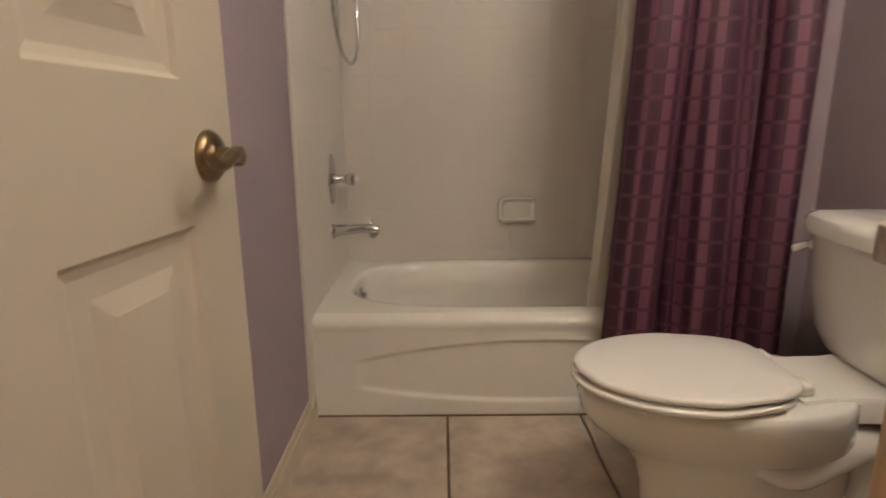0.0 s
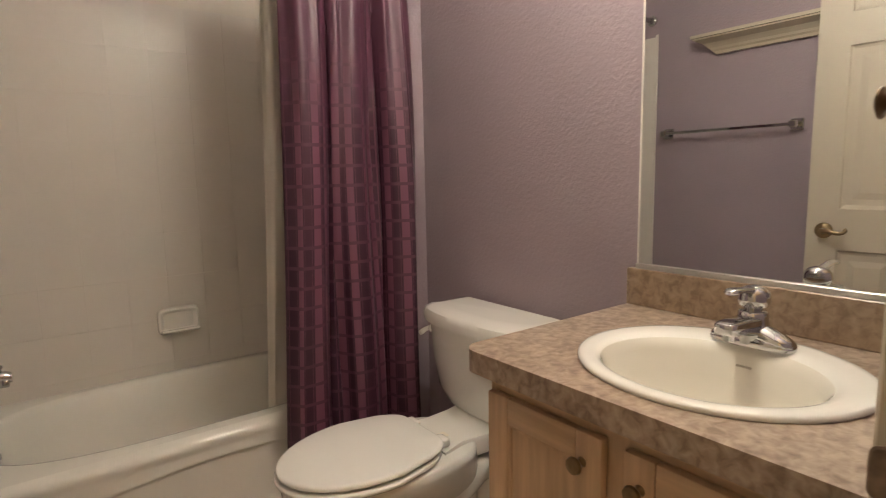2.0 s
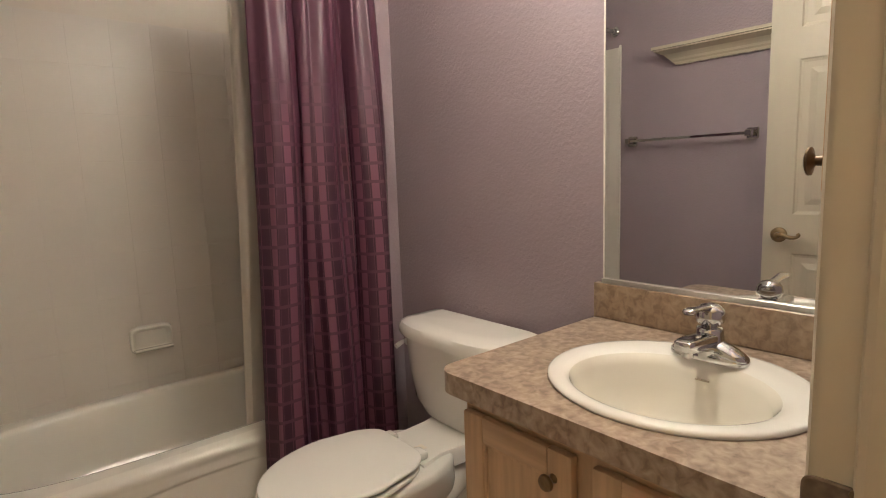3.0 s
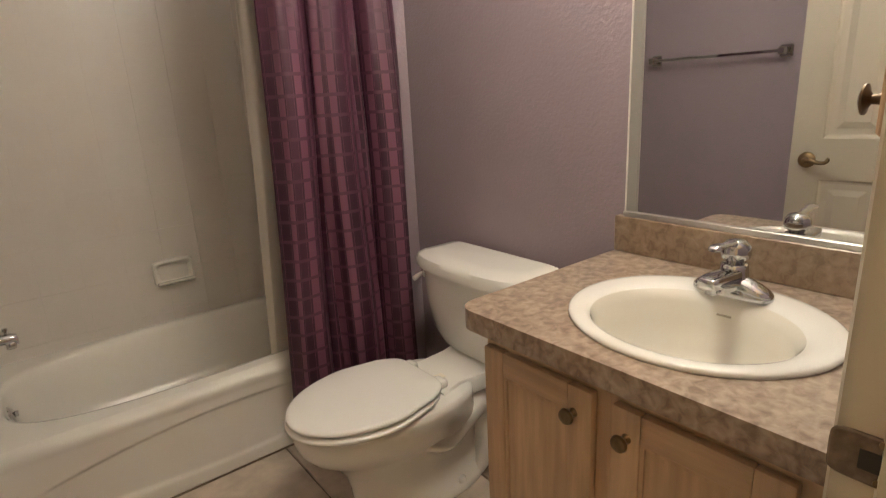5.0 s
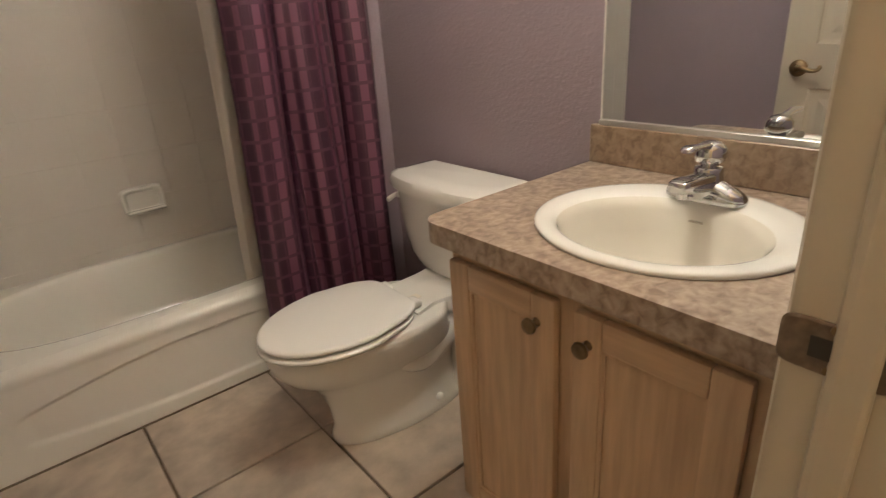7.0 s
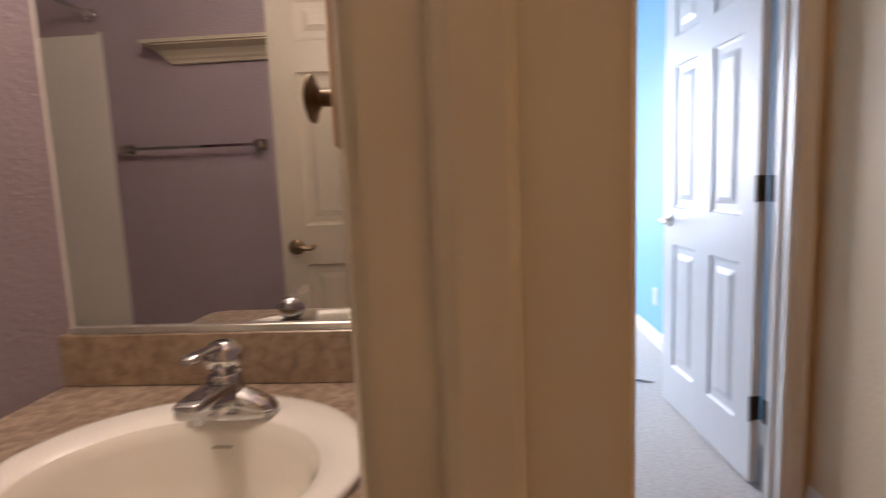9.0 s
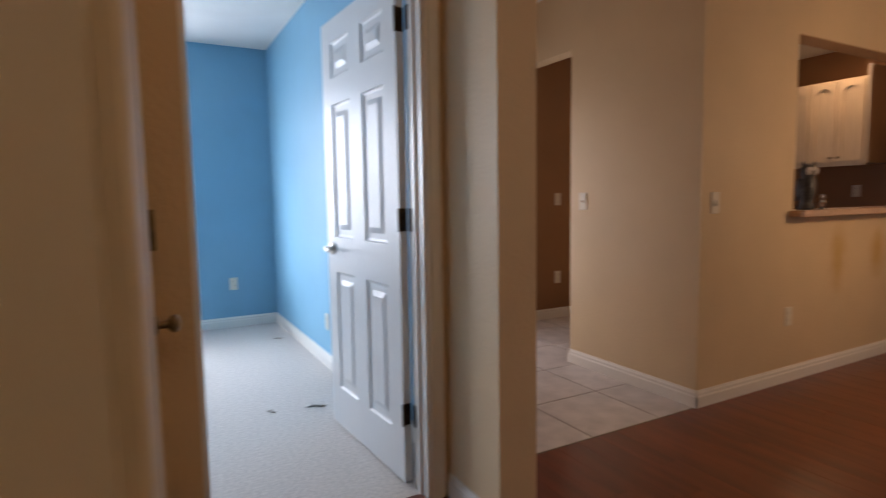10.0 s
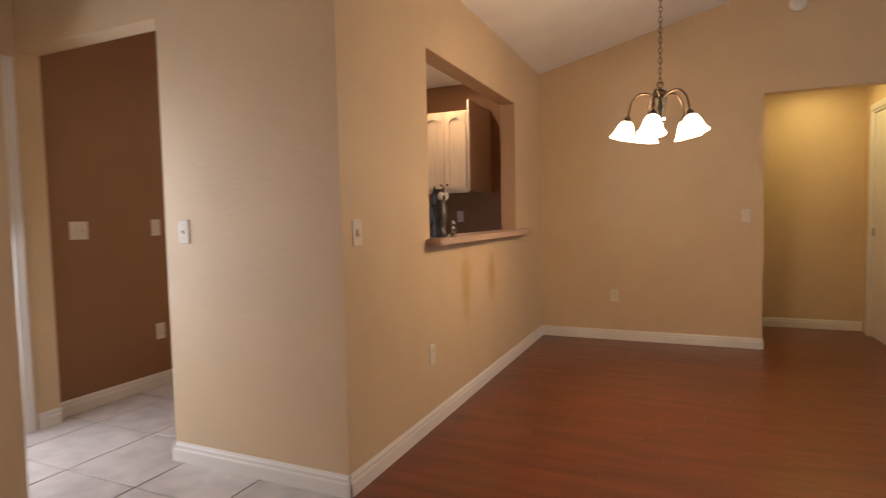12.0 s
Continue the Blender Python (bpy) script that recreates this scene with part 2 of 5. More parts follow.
def curtain_cloth():
    """Satin with a woven lattice of rectangles that grows denser towards the hem."""
    m = bpy.data.materials.new("plum_jacquard")
    m.use_nodes = True
    n, l = m.node_tree.nodes, m.node_tree.links
    b = n["Principled BSDF"]
    uv = n.new("ShaderNodeUVMap")
    sep = n.new("ShaderNodeSeparateXYZ")
    l.new(uv.outputs[0], sep.inputs[0])

    def op(kind, a, c, d=None):
        x = n.new("ShaderNodeMath")
        x.operation = kind
        for i, v in enumerate((a, c, d)):
            if v is None:
                continue
            if isinstance(v, (int, float)):
                x.inputs[i].default_value = v
            else:
                l.new(v, x.inputs[i])
        return x.outputs[0]

    u, v = sep.outputs[0], sep.outputs[1]
    cu, cv = op("DIVIDE", u, 0.056), op("DIVIDE", v, 0.066)
    fu, fv = op("FRACT", cu, 0), op("FRACT", cv, 0)
    across = op("LESS_THAN", fv, 0.17)
    seam = op("LESS_THAN", fu, 0.24)
    thread = op("MULTIPLY", seam, op("GREATER_THAN", op("ABSOLUTE", op("SUBTRACT", fu, 0.12), 0), 0.075))
    cell = n.new("ShaderNodeCombineXYZ")
    l.new(op("FLOOR", cu, 0), cell.inputs[0])
    l.new(op("FLOOR", op("DIVIDE", cv, 7), 0), cell.inputs[1])
    rnd = n.new("ShaderNodeTexWhiteNoise")
    rnd.noise_dimensions = "2D"
    l.new(cell.outputs[0], rnd.inputs[0])
    fade = n.new("ShaderNodeMapRange")
    fade.inputs[1].default_value, fade.inputs[2].default_value = 1.66, 1.28
    l.new(v, fade.inputs[0])
    odd = op("GREATER_THAN", op("FRACT", op("MULTIPLY", op("FLOOR", cu, 0), 0.5), 0), 0.25)
    tone = op("ADD", op("MULTIPLY", odd, 0.78), op("MULTIPLY", rnd.outputs[0], 0.18))
    field = op("ADD", op("MULTIPLY", op("SUBTRACT", 1.0, seam), tone), op("MULTIPLY", op("ADD", thread, 0.15), op("MULTIPLY", seam, 0.52)))
    pat = op("ADD", op("MULTIPLY", op("SUBTRACT", 1.0, across), field), op("MULTIPLY", across, 0.40))
    mix = n.new("ShaderNodeMix")
    mix.data_type = "RGBA"
    mix.inputs[6].default_value, mix.inputs[7].default_value = (0.038, 0.0105, 0.026, 1), (0.19, 0.077, 0.118, 1)
    l.new(pat, mix.inputs[0])
    plain = n.new("ShaderNodeMix")
    plain.data_type = "RGBA"
    plain.inputs[6].default_value = (0.098, 0.035, 0.062, 1)
    l.new(fade.outputs[0], plain.inputs[0]), l.new(mix.outputs[2], plain.inputs[7])
    l.new(plain.outputs[2], b.inputs["Base Color"])
    b.inputs["Roughness"].default_value = 0.42
    b.inputs["Sheen Weight"].default_value = 0.0
    weave = n.new("ShaderNodeTexNoise")
    weave.inputs["Scale"].default_value = 600
    bp = n.new("ShaderNodeBump")
    bp.inputs["Strength"].default_value, bp.inputs["Distance"].default_value = 0.15, 0.0006
    l.new(weave.outputs[0], bp.inputs["Height"]), l.new(bp.outputs[0], b.inputs["Normal"])
    return m


CLOTH = curtain_cloth()

# ---- builders ----
def mesh_of(name, bm, materials, smooth=None):
    bmesh.ops.recalc_face_normals(bm, faces=bm.faces)
    me = bpy.data.meshes.new(name)
    bm.to_mesh(me)
    bm.free()
    for m in (materials if isinstance(materials, (list, tuple)) else [materials]):
        me.materials.append(m)
    if smooth is not None:
        me.polygons.foreach_set("use_smooth", [True] * len(me.polygons))
        me.set_sharp_from_angle(angle=radians(smooth))
    return me


def part(name, bm, material, parent=None, label="", smooth=None):
    ob = new(name, mesh_of(name, bm, material, smooth))
    ob.parent = parent
    if label:
        ob["label"] = label
    return ob


def thing(name, label, category, group="", kind=""):
    return tagged(new(name), label, category, group, kind)


def setting(name, bm, material, label="", smooth=None, category=""):
    return tagged(part(name, bm, material, None, "", smooth), label, category, "", "structure")


def box(bm, x0, x1, y0, y1, z0, z1, bevel=0.0, seg=1):
    r = bmesh.ops.create_cube(bm, size=1.0, matrix=Matrix.Translation(((x0 + x1) / 2, (y0 + y1) / 2, (z0 + z1) / 2)) @ Matrix.Diagonal((abs(x1 - x0), abs(y1 - y0), abs(z1 - z0), 1)))
    if bevel:
        es = list({e for v in r["verts"] for e in v.link_edges})
        bmesh.ops.bevel(bm, geom=es, offset=bevel, segments=seg, affect="EDGES", profile=0.5)
    return bm


def boxm(*a, **k):
    return box(bmesh.new(), *a, **k)


def loft(bm, rings, cap0=True, cap1=True, closed=True):
    rows = [[bm.verts.new(p) for p in r] for r in rings]
    n = len(rows[0])
    for a, b in zip(rows, rows[1:]):
        for i in range(n if closed else n - 1):
            j = (i + 1) % n
            bm.faces.new((a[i], a[j], b[j], b[i]))
    if cap0:
        bm.faces.new(rows[0][::-1])
    if cap1:
        bm.faces.new(rows[-1])
    return bm


def circle(r, z, n=24, ry=None, cx=0.0, cy=0.0, power=2.0):
    ry = r if ry is None else ry
    out = []
    for i in range(n):
        a = math.tau * i / n
        c, s = math.cos(a), math.sin(a)
        out.append((cx + r * math.copysign(abs(c) ** (2 / power), c), cy + ry * math.copysign(abs(s) ** (2 / power), s), z))
    return out


def lathe(profile, n=24, m=None):
    bm = bmesh.new()
    loft(bm, [circle(max(r, 1e-4), z, n) for r, z in profile])
    if m is not None:
        bm.transform(m)
    return bm


def tube(bm, points, radius, n=10, closed=False):
    pts = [Vector(p) for p in points]
    rad = radius if isinstance(radius, (list, tuple)) else [radius] * len(pts)
    rings, up = [], None
    for i, p in enumerate(pts):
        a = pts[i - 1] if i or closed else p
        b = pts[(i + 1) % len(pts)] if i < len(pts) - 1 or closed else p
        d = (b - a).normalized()
        if up is None:
            up = Vector((0, 0, 1)) if abs(d.z) < 0.9 else Vector((1, 0, 0))
        side = d.cross(up).normalized()
        up = side.cross(d).normalized()
        rings.append([p + rad[i] * (math.cos(math.tau * k / n) * side + math.sin(math.tau * k / n) * up) for k in range(n)])
    if closed:
        rings.append(rings[0])
    loft(bm, rings, not closed, not closed)
    if closed:
        bmesh.ops.remove_doubles(bm, verts=bm.verts, dist=1e-5)
    return bm


def curve(points, steps=8):
    """Points along a smooth line through the given ones."""
    p = [Vector(q) for q in points]
    p = [2 * p[0] - p[1], *p, 2 * p[-1] - p[-2]]
    out = []
    for a, b, c, d in zip(p, p[1:], p[2:], p[3:]):
        for k in range(steps):
            t = k / steps
            out.append(0.5 * (2 * b + (c - a) * t + (2 * a - 5 * b + 4 * c - d) * t * t + (3 * b - a - 3 * c + d) * t ** 3))
    out.append(p[-2])
    return out


def walls(name, x0, x1, y0, y1, z0, z1, openings=(), sides=None, base=None, label=""):
    """A wall as a slab with openings (a0, a1, z0, z1) along its longer way; sides: materials by the way a face looks."""
    along_x = (x1 - x0) > (y1 - y0)
    lo, hi = (x0, x1) if along_x else (y0, y1)
    cuts_a = sorted({lo, hi, *[v for o in openings for v in o[:2]]})
    cuts_z = sorted({z0, z1, *[v for o in openings for v in o[2:]]})
    bm = bmesh.new()
    for a0, a1 in zip(cuts_a, cuts_a[1:]):
        for c0, c1 in zip(cuts_z, cuts_z[1:]):
            ma, mz = (a0 + a1) / 2, (c0 + c1) / 2
            if any(o[0] < ma < o[1] and o[2] < mz < o[3] for o in openings):
                continue
            if along_x:
                box(bm, a0, a1, y0, y1, c0, c1)
            else:
                box(bm, x0, x1, a0, a1, c0, c1)
    bmesh.ops.remove_doubles(bm, verts=bm.verts, dist=1e-5)
    bm.verts.index_update()
    seen = {}
    for f in bm.faces:
        seen.setdefault(tuple(sorted(v.index for v in f.verts)), []).append(f)
    inner = [f for fs in seen.values() if len(fs) > 1 for f in fs]
    bmesh.ops.delete(bm, geom=inner, context="FACES_ONLY")
    bmesh.ops.recalc_face_normals(bm, faces=bm.faces)
    mats = [base]
    for key, m in (sides or {}).items():
        mats.append(m)
        axis, sign = "xyz".index(key[1]), 1 if key[0] == "+" else -1
        for f in bm.faces:
            if f.normal[axis] * sign > 0.9:
                f.material_index = len(mats) - 1
    return setting(name, bm, mats, label)


def baseboard(p0, p1, side, material=WHITE_TRIM, h=0.095, t=0.014):
    """A moulded skirting from p0 to p1; side: the way it looks."""
    prof = [(0, 0), (t, 0), (t, h * 0.62), (t * 0.72, h * 0.70), (t * 0.72, h * 0.84), (t * 0.35, h * 0.93), (t * 0.25, h), (0, h)]
    s = Vector((*side, 0))
    bm = bmesh.new()
    loft(bm, [[Vector((*p, 0)) + s * a + Vector((0, 0, z)) for a, z in prof] for p in (p0, p1)])
    return setting("baseboard", bm, material, "painted wooden skirting board along the wall", category="baseboard")

# ---- structure: walls ----
H = 2.44     # bathroom and little hall ceilings
HB = 2.58    # bedroom, foyer and kitchen ceilings
XK = 2.495   # wall with the pass-through
YF = -5.828  # far dining wall
XE = 4.62    # foyer wall with the entry door
walls("wall_1", -0.115, 0.0, 0.204, 2.86, 0, H, sides={"+x": LILAC}, base=BEIGE, label="lilac textured bathroom wall behind the open door")
walls("wall_2", 0.0, 1.53, 2.745, 2.86, 0, H, sides={"-y": CREAM}, base=BEIGE, label="bathroom wall behind the tub")
walls("wall_3", 1.53, 1.645, 0.204, 2.86, 0, H, sides={"-x": LILAC}, base=BEIGE, label="lilac textured bathroom wall with the mirror")
walls("wall_4", 0.0, 1.53, 0.220, 0.326, 0, H, openings=[(0.022, 0.84, 0, 2.06)], sides={"+y": LILAC}, base=BEIGE, label="wall with the bathroom doorway")
setting("wall_25", boxm(1.452, 1.53, 1.985, 2.745, 0, H), LILAC, "lilac end of the tub alcove beside the curtain")
walls("wall_28", 1.645, 2.0, 0.204, 0.30, 0, HB, openings=[(1.66, 1.965, 0, 2.06)], base=BEIGE, label="beige hall wall with the closet door")
walls("wall_5", 2.0, 2.52, 0.11, 0.30, 0, HB, base=BEIGE, label="beige textured hall wall beside the bedroom door")
walls("wall_6", 2.405, 2.52, -0.80, 0.11, 0, HB, openings=[(-0.73, 0.09, 0, 2.06)], sides={"+x": BLUE}, base=BEIGE, label="wall with the bedroom doorway")
walls("wall_7", 2.045, 2.52, -0.955, -0.80, 0, HB, sides={"+x": BLUE}, base=BEIGE, label="short beige wall end beside the bedroom door")
walls("wall_8", 2.52, 6.12, -1.08, -0.89, 0, HB, sides={"+y": BLUE}, base=BEIGE, label="light blue bedroom wall behind the door")
walls("wall_9", 6.00, 6.12, -0.89, 3.0, 0, HB, openings=[(0.02, 1.42, 0.66, 2.10)], sides={"-x": BLUE}, base=BEIGE, label="light blue bedroom wall with a window")
walls("wall_10", 2.52, 6.12, 3.0, 3.12, 0, HB, sides={"-y": BLUE}, base=BEIGE, label="light blue bedroom wall")
walls("wall_11", 2.405, 2.52, 0.30, 3.12, 0, HB, sides={"+x": BLUE}, base=BEIGE, label="light blue bedroom wall")
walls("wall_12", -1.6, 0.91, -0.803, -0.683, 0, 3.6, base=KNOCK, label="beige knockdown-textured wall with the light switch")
walls("wall_13", -0.42, -0.30, -0.683, 0.204, 0, H, base=BEIGE, label="beige wall closing the little hall")
walls("wall_14", XK, XK + 0.125, -6.0, -2.41, 0, HB, openings=[(-4.962, -3.262, 1.045, 2.108)], sides={"+x": BROWN}, base=STAINED, label="beige wall with a kitchen pass-through")
walls("wall_15", XK + 0.125, XE, -2.53, -2.41, 0, HB, openings=[(3.515, XE, 0, 2.158)], base=BEIGE, label="beige foyer wall with an open passage")
walls("wall_16", XE, XE + 0.12, -2.53, -1.08, 0, HB, openings=[(-2.335, -1.415, 0, 2.06)], base=BEIGE, label="beige foyer wall with the entry door")
walls("wall_17", XE + 0.08, XE + 0.2, -6.12, -2.53, 0, HB, base=BROWN, label="brown kitchen passage wall")
walls("wall_18", XK + 0.125, XE + 0.08, -6.12, -6.0, 0, HB, base=BROWN, label="brown kitchen wall")
walls("wall_19", -3.18, XK, -5.948, YF, 0, 4.2, openings=[(-0.36, 0.60, 0, 2.154)], base=BEIGE, label="beige far dining wall with an opening")
walls("wall_20", -0.48, 0.72, -7.05, -6.93, 0, H, base=BEIGE, label="yellow-lit wall of the far hall")
walls("wall_21", 0.60, 0.72, -6.93, -5.948, 0, H, base=BEIGE, label="side wall of the far hall")
walls("wall_22", -0.48, -0.36, -6.93, -5.948, 0, H, openings=[(-6.70, -5.99, 0, 2.06)], base=BEIGE, label="side wall of the far hall with a doorway")
walls("wall_23", -3.30, -3.18, -5.948, -0.629, 0, 4.2, openings=[(-4.7, -2.2, 0.5, 2.3)], base=BEIGE, label="assumed living room wall with a wide window, out of view")
walls("wall_24", -3.18, -1.6, -0.749, -0.629, 0, 4.0, base=BEIGE, label="beige living room wall")

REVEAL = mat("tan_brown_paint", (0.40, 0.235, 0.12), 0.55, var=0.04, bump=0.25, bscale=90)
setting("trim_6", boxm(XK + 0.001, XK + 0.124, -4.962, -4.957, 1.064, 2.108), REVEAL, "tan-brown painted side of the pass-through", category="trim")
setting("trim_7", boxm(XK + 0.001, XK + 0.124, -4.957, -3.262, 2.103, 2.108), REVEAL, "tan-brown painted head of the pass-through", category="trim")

# ceilings
setting("ceiling_1", boxm(-0.42, 1.645, -0.683, 2.86, H, H + 0.1), CEIL, "white textured ceiling of the bathroom and little hall", category="ceiling")
setting("ceiling_2", boxm(2.405, 6.12, -1.08, 3.12, HB, HB + 0.1), CEIL, "white textured bedroom ceiling", category="ceiling")
setting("ceiling_3", boxm(XK, XE + 0.2, -6.12, -1.08, HB, HB + 0.1), CEIL, "white textured foyer and kitchen ceiling", category="ceiling")
setting("ceiling_4", boxm(-0.48, 0.72, -7.05, -5.948, H, H + 0.1), CEIL, "white ceiling of the far hall", category="ceiling")
bm = bmesh.new()
loft(bm, [[(XK, y, 2.535), (-3.3, y, 3.985), (-3.3, y, 4.085), (XK, y, 2.635)] for y in (-5.948, -0.629)])
setting("ceiling_5", bm, CEIL, "vaulted white dining ceiling rising from the kitchen wall", category="ceiling")
setting("ceiling_6", boxm(1.645, 2.405, -0.683, 0.30, HB, HB + 0.1), CEIL, "white ceiling before the bedroom door", category="ceiling")
walls("wall_26", 1.645, 1.70, -0.629, 0.204, H, 2.9, base=BEIGE, label="bulkhead over the little hall")
walls("wall_27", -0.42, 2.405, -0.752, -0.684, H, 3.4, base=BEIGE, label="bulkhead over the little hall")

# floors
setting("floor_1", boxm(-0.115, 1.645, 0.26, 2.86, -0.06, -0.012), GROUT, "beige ceramic tile bathroom floor with dark grout", category="floor")
setting("floor_2", boxm(XK, XE + 0.2, -6.12, -1.08, -0.06, -0.003), GROUT, "pale ceramic tile foyer floor", category="floor")
setting("floor_3", boxm(2.46, 6.12, -0.97, 3.12, -0.06, 0.0), CARPET, "pale grey-beige bedroom carpet", category="floor")
setting("floor_4", boxm(-3.3, XK, -7.05, 0.26, -0.06, -0.013), TOE, "red-brown wood plank floor", category="floor")
setting("ground", boxm(-60, 60, -60, 60, -0.2, -0.1), mat("lawn", (0.07, 0.10, 0.03), 0.9, var=0.3, scale=2), "grass outside the windows", category="ground")

# skirting
for p0, p1, s, m in [
    ((0, 0.36), (0, 1.985), (1, 0), TRIM), ((1.53, 1.05), (1.53, 1.985), (-1, 0), TRIM),
    ((6.00, -0.89), (6.00, 3.0), (-1, 0), WHITE_TRIM), ((2.56, -0.89), (6.00, -0.89), (0, 1), WHITE_TRIM),
    ((XK, YF), (XK, -2.396), (-1, 0), WHITE_TRIM), ((XK - 0.014, -2.41), (3.515, -2.41), (0, 1), WHITE_TRIM),
    ((3.515, -2.396), (3.515, -2.53), (1, 0), WHITE_TRIM),
    ((0.60, YF), (XK, YF), (0, 1), WHITE_TRIM), ((-3.18, YF), (-0.36, YF), (0, 1), WHITE_TRIM),
    ((XE + 0.08, -6.0), (XE + 0.08, -2.53), (-1, 0), WHITE_TRIM), ((XE, -2.53), (XE, -2.40), (-1, 0), WHITE_TRIM),
    ((-0.36, -6.93), (0.60, -6.93), (0, 1), WHITE_TRIM), ((0.60, -6.93), (0.60, YF), (-1, 0), WHITE_TRIM),
    ((2.045, -0.80), (2.39, -0.80), (0, 1), WHITE_TRIM), ((2.045, -0.955), (2.045, -0.80), (-1, 0), WHITE_TRIM),
    ((-0.3, -0.683), (0.91, -0.683), (0, 1), WHITE_TRIM), ((0.91, -0.803), (0.91, -0.683), (1, 0), WHITE_TRIM),
]:
    baseboard(p0, p1, s, m)


def strip(bm, p0, p1, across, out, prof):
    """A moulding along p0-p1 whose profile runs (across, out)."""
    a, o = Vector(across), Vector(out)
    return loft(bm, [[Vector(p) + a * u + o * v for u, v in prof] for p in (p0, p1)])


CASING = [(0, 0), (0, 0.010), (0.006, 0.014), (0.016, 0.012), (0.040, 0.017), (0.052, 0.017), (0.058, 0.012), (0.058, 0)]


def door_frame(name, label, p0, p1, z, depth, out, material, casings=(1, 1), stop=(0.045, 0.083)):
    """Jambs, stops and casings of a doorway from p0 to p1 (on the wall's face that looks along out), wall depth behind it."""
    f = thing(name, label, "door frame", kind="structure")
    a, b, o = Vector((*p0, 0)), Vector((*p1, 0)), Vector((*out, 0))
    d = (b - a).normalized()
    up = Vector((0, 0, z))
    for q, s in ((a, d), (b, -d)):
        bm = bmesh.new()
        loft(bm, [[q + v * s + w * o + k for v, w in ((0, 0.001), (0.02, 0.001), (0.02, -depth - 0.001), (0, -depth - 0.001))] for k in (Vector(), up)])
        part("jamb", bm, material, f)
        bm = bmesh.new()
        loft(bm, [[q + v * s + w * o + k for v, w in ((0.019, -stop[0]), (0.025, -stop[0]), (0.0285, -stop[0] - 0.0015), (0.030, -stop[0] - 0.005), (0.030, -stop[1] + 0.010), (0.027, -stop[1] + 0.003), (0.022, -stop[1]), (0.019, -stop[1]))] for k in (Vector(), up - Vector((0, 0, 0.02)))])
        part("door_stop", bm, material, f)
    bm = bmesh.new()
    loft(bm, [[q + up + v * Vector((0, 0, -1)) + w * o for v, w in ((0, 0.001), (0.02, 0.001), (0.02, -depth - 0.001), (0, -depth - 0.001))] for q in (a, b)])
    part("head_jamb", bm, material, f)
    for on, side in zip(casings, (1, -1)):
        if not on:
            continue
        q0 = Vector() if side > 0 else -depth * o
        for q, s in ((a + 0.006 * d, -d), (b - 0.006 * d, d)):
            bm = bmesh.new()
            strip(bm, q + q0, q + q0 + up + Vector((0, 0, 0.055)), s, o * side, CASING)
            part("casing", bm, material, f)
        bm = bmesh.new()
        strip(bm, a + q0 + up - 0.05 * d, b + q0 + up + 0.05 * d, (0, 0, 1), o * side * 1.02, CASING)
        part("head_casing", bm, material, f)
    return f


bath_frame = door_frame("door_frame", "cream painted bathroom door frame with bronze strike plate", (0.022, 0.220), (0.84, 0.220), 2.06, 0.106, (0, -1), TRIM, stop=(0.040, 0.077))
bed_frame = door_frame("door_frame", "white painted bedroom door frame", (2.405, 0.09), (2.405, -0.73), 2.06, 0.115, (-1, 0), WHITE_TRIM)
entry_frame = door_frame("door_frame", "white painted entry door frame", (XE, -2.335), (XE, -1.415), 2.06, 0.12, (-1, 0), WHITE_TRIM)

# ---- bathroom ----
def panel_door(name, label, width, height, thick, material, m, group=""):
    """A moulded six-panel door; its hinge edge stands on the local z axis and the leaf runs along +x."""
    d = thing(name, label, "door", group)
    stile, mull = 0.110, 0.135
    pw = (width - 2 * stile - mull) / 2
    cols = [(stile, stile + pw), (stile + pw + mull, width - stile)]
    rows = [(0.215, 0.814), (0.984, 1.63), (1.755, 1.925)]
    bm = bmesh.new()
    xs = sorted({0, width, *[v for c in cols for v in c]})
    zs = sorted({0.012, height, *[v for r in rows for v in r]})
    for x0, x1 in zip(xs, xs[1:]):
        for z0, z1 in zip(zs, zs[1:]):
            hole = (x0, x1) in cols and (z0, z1) in rows
            for y, s in ((0.0, -1), (thick, 1)):
                if not hole:
                    bm.faces.new([bm.verts.new((x, y, z)) for x, z in ((x0, z0), (x1, z0), (x1, z1), (x0, z1))])
                    continue
                steps = [(0.0, 0.0), (0.006, -0.006), (0.016, -0.009), (0.040, -0.009), (0.062, -0.003), (0.064, -0.002)]
                rings = []
                for inset, dep in steps:
                    i = min(inset, (z1 - z0) / 2 - 0.02)
                    rings.append([(x, y + s * dep, z) for x, z in ((x0 + i, z0 + i), (x1 - i, z0 + i), (x1 - i, z1 - i), (x0 + i, z1 - i))])
                loft(bm, rings, False, True)
    for x in (0, width):
        bm.faces.new([bm.verts.new((x, y, z)) for y, z in ((0, 0.012), (thick, 0.012), (thick, height), (0, height))])
    for z in (0.012, height):
        bm.faces.new([bm.verts.new((x, y, z)) for x, y in ((0, 0), (width, 0), (width, thick), (0, thick))])
    bmesh.ops.remove_doubles(bm, verts=bm.verts, dist=1e-5)
    part("leaf", bm, material, d)
    d.matrix_world = m
    return d


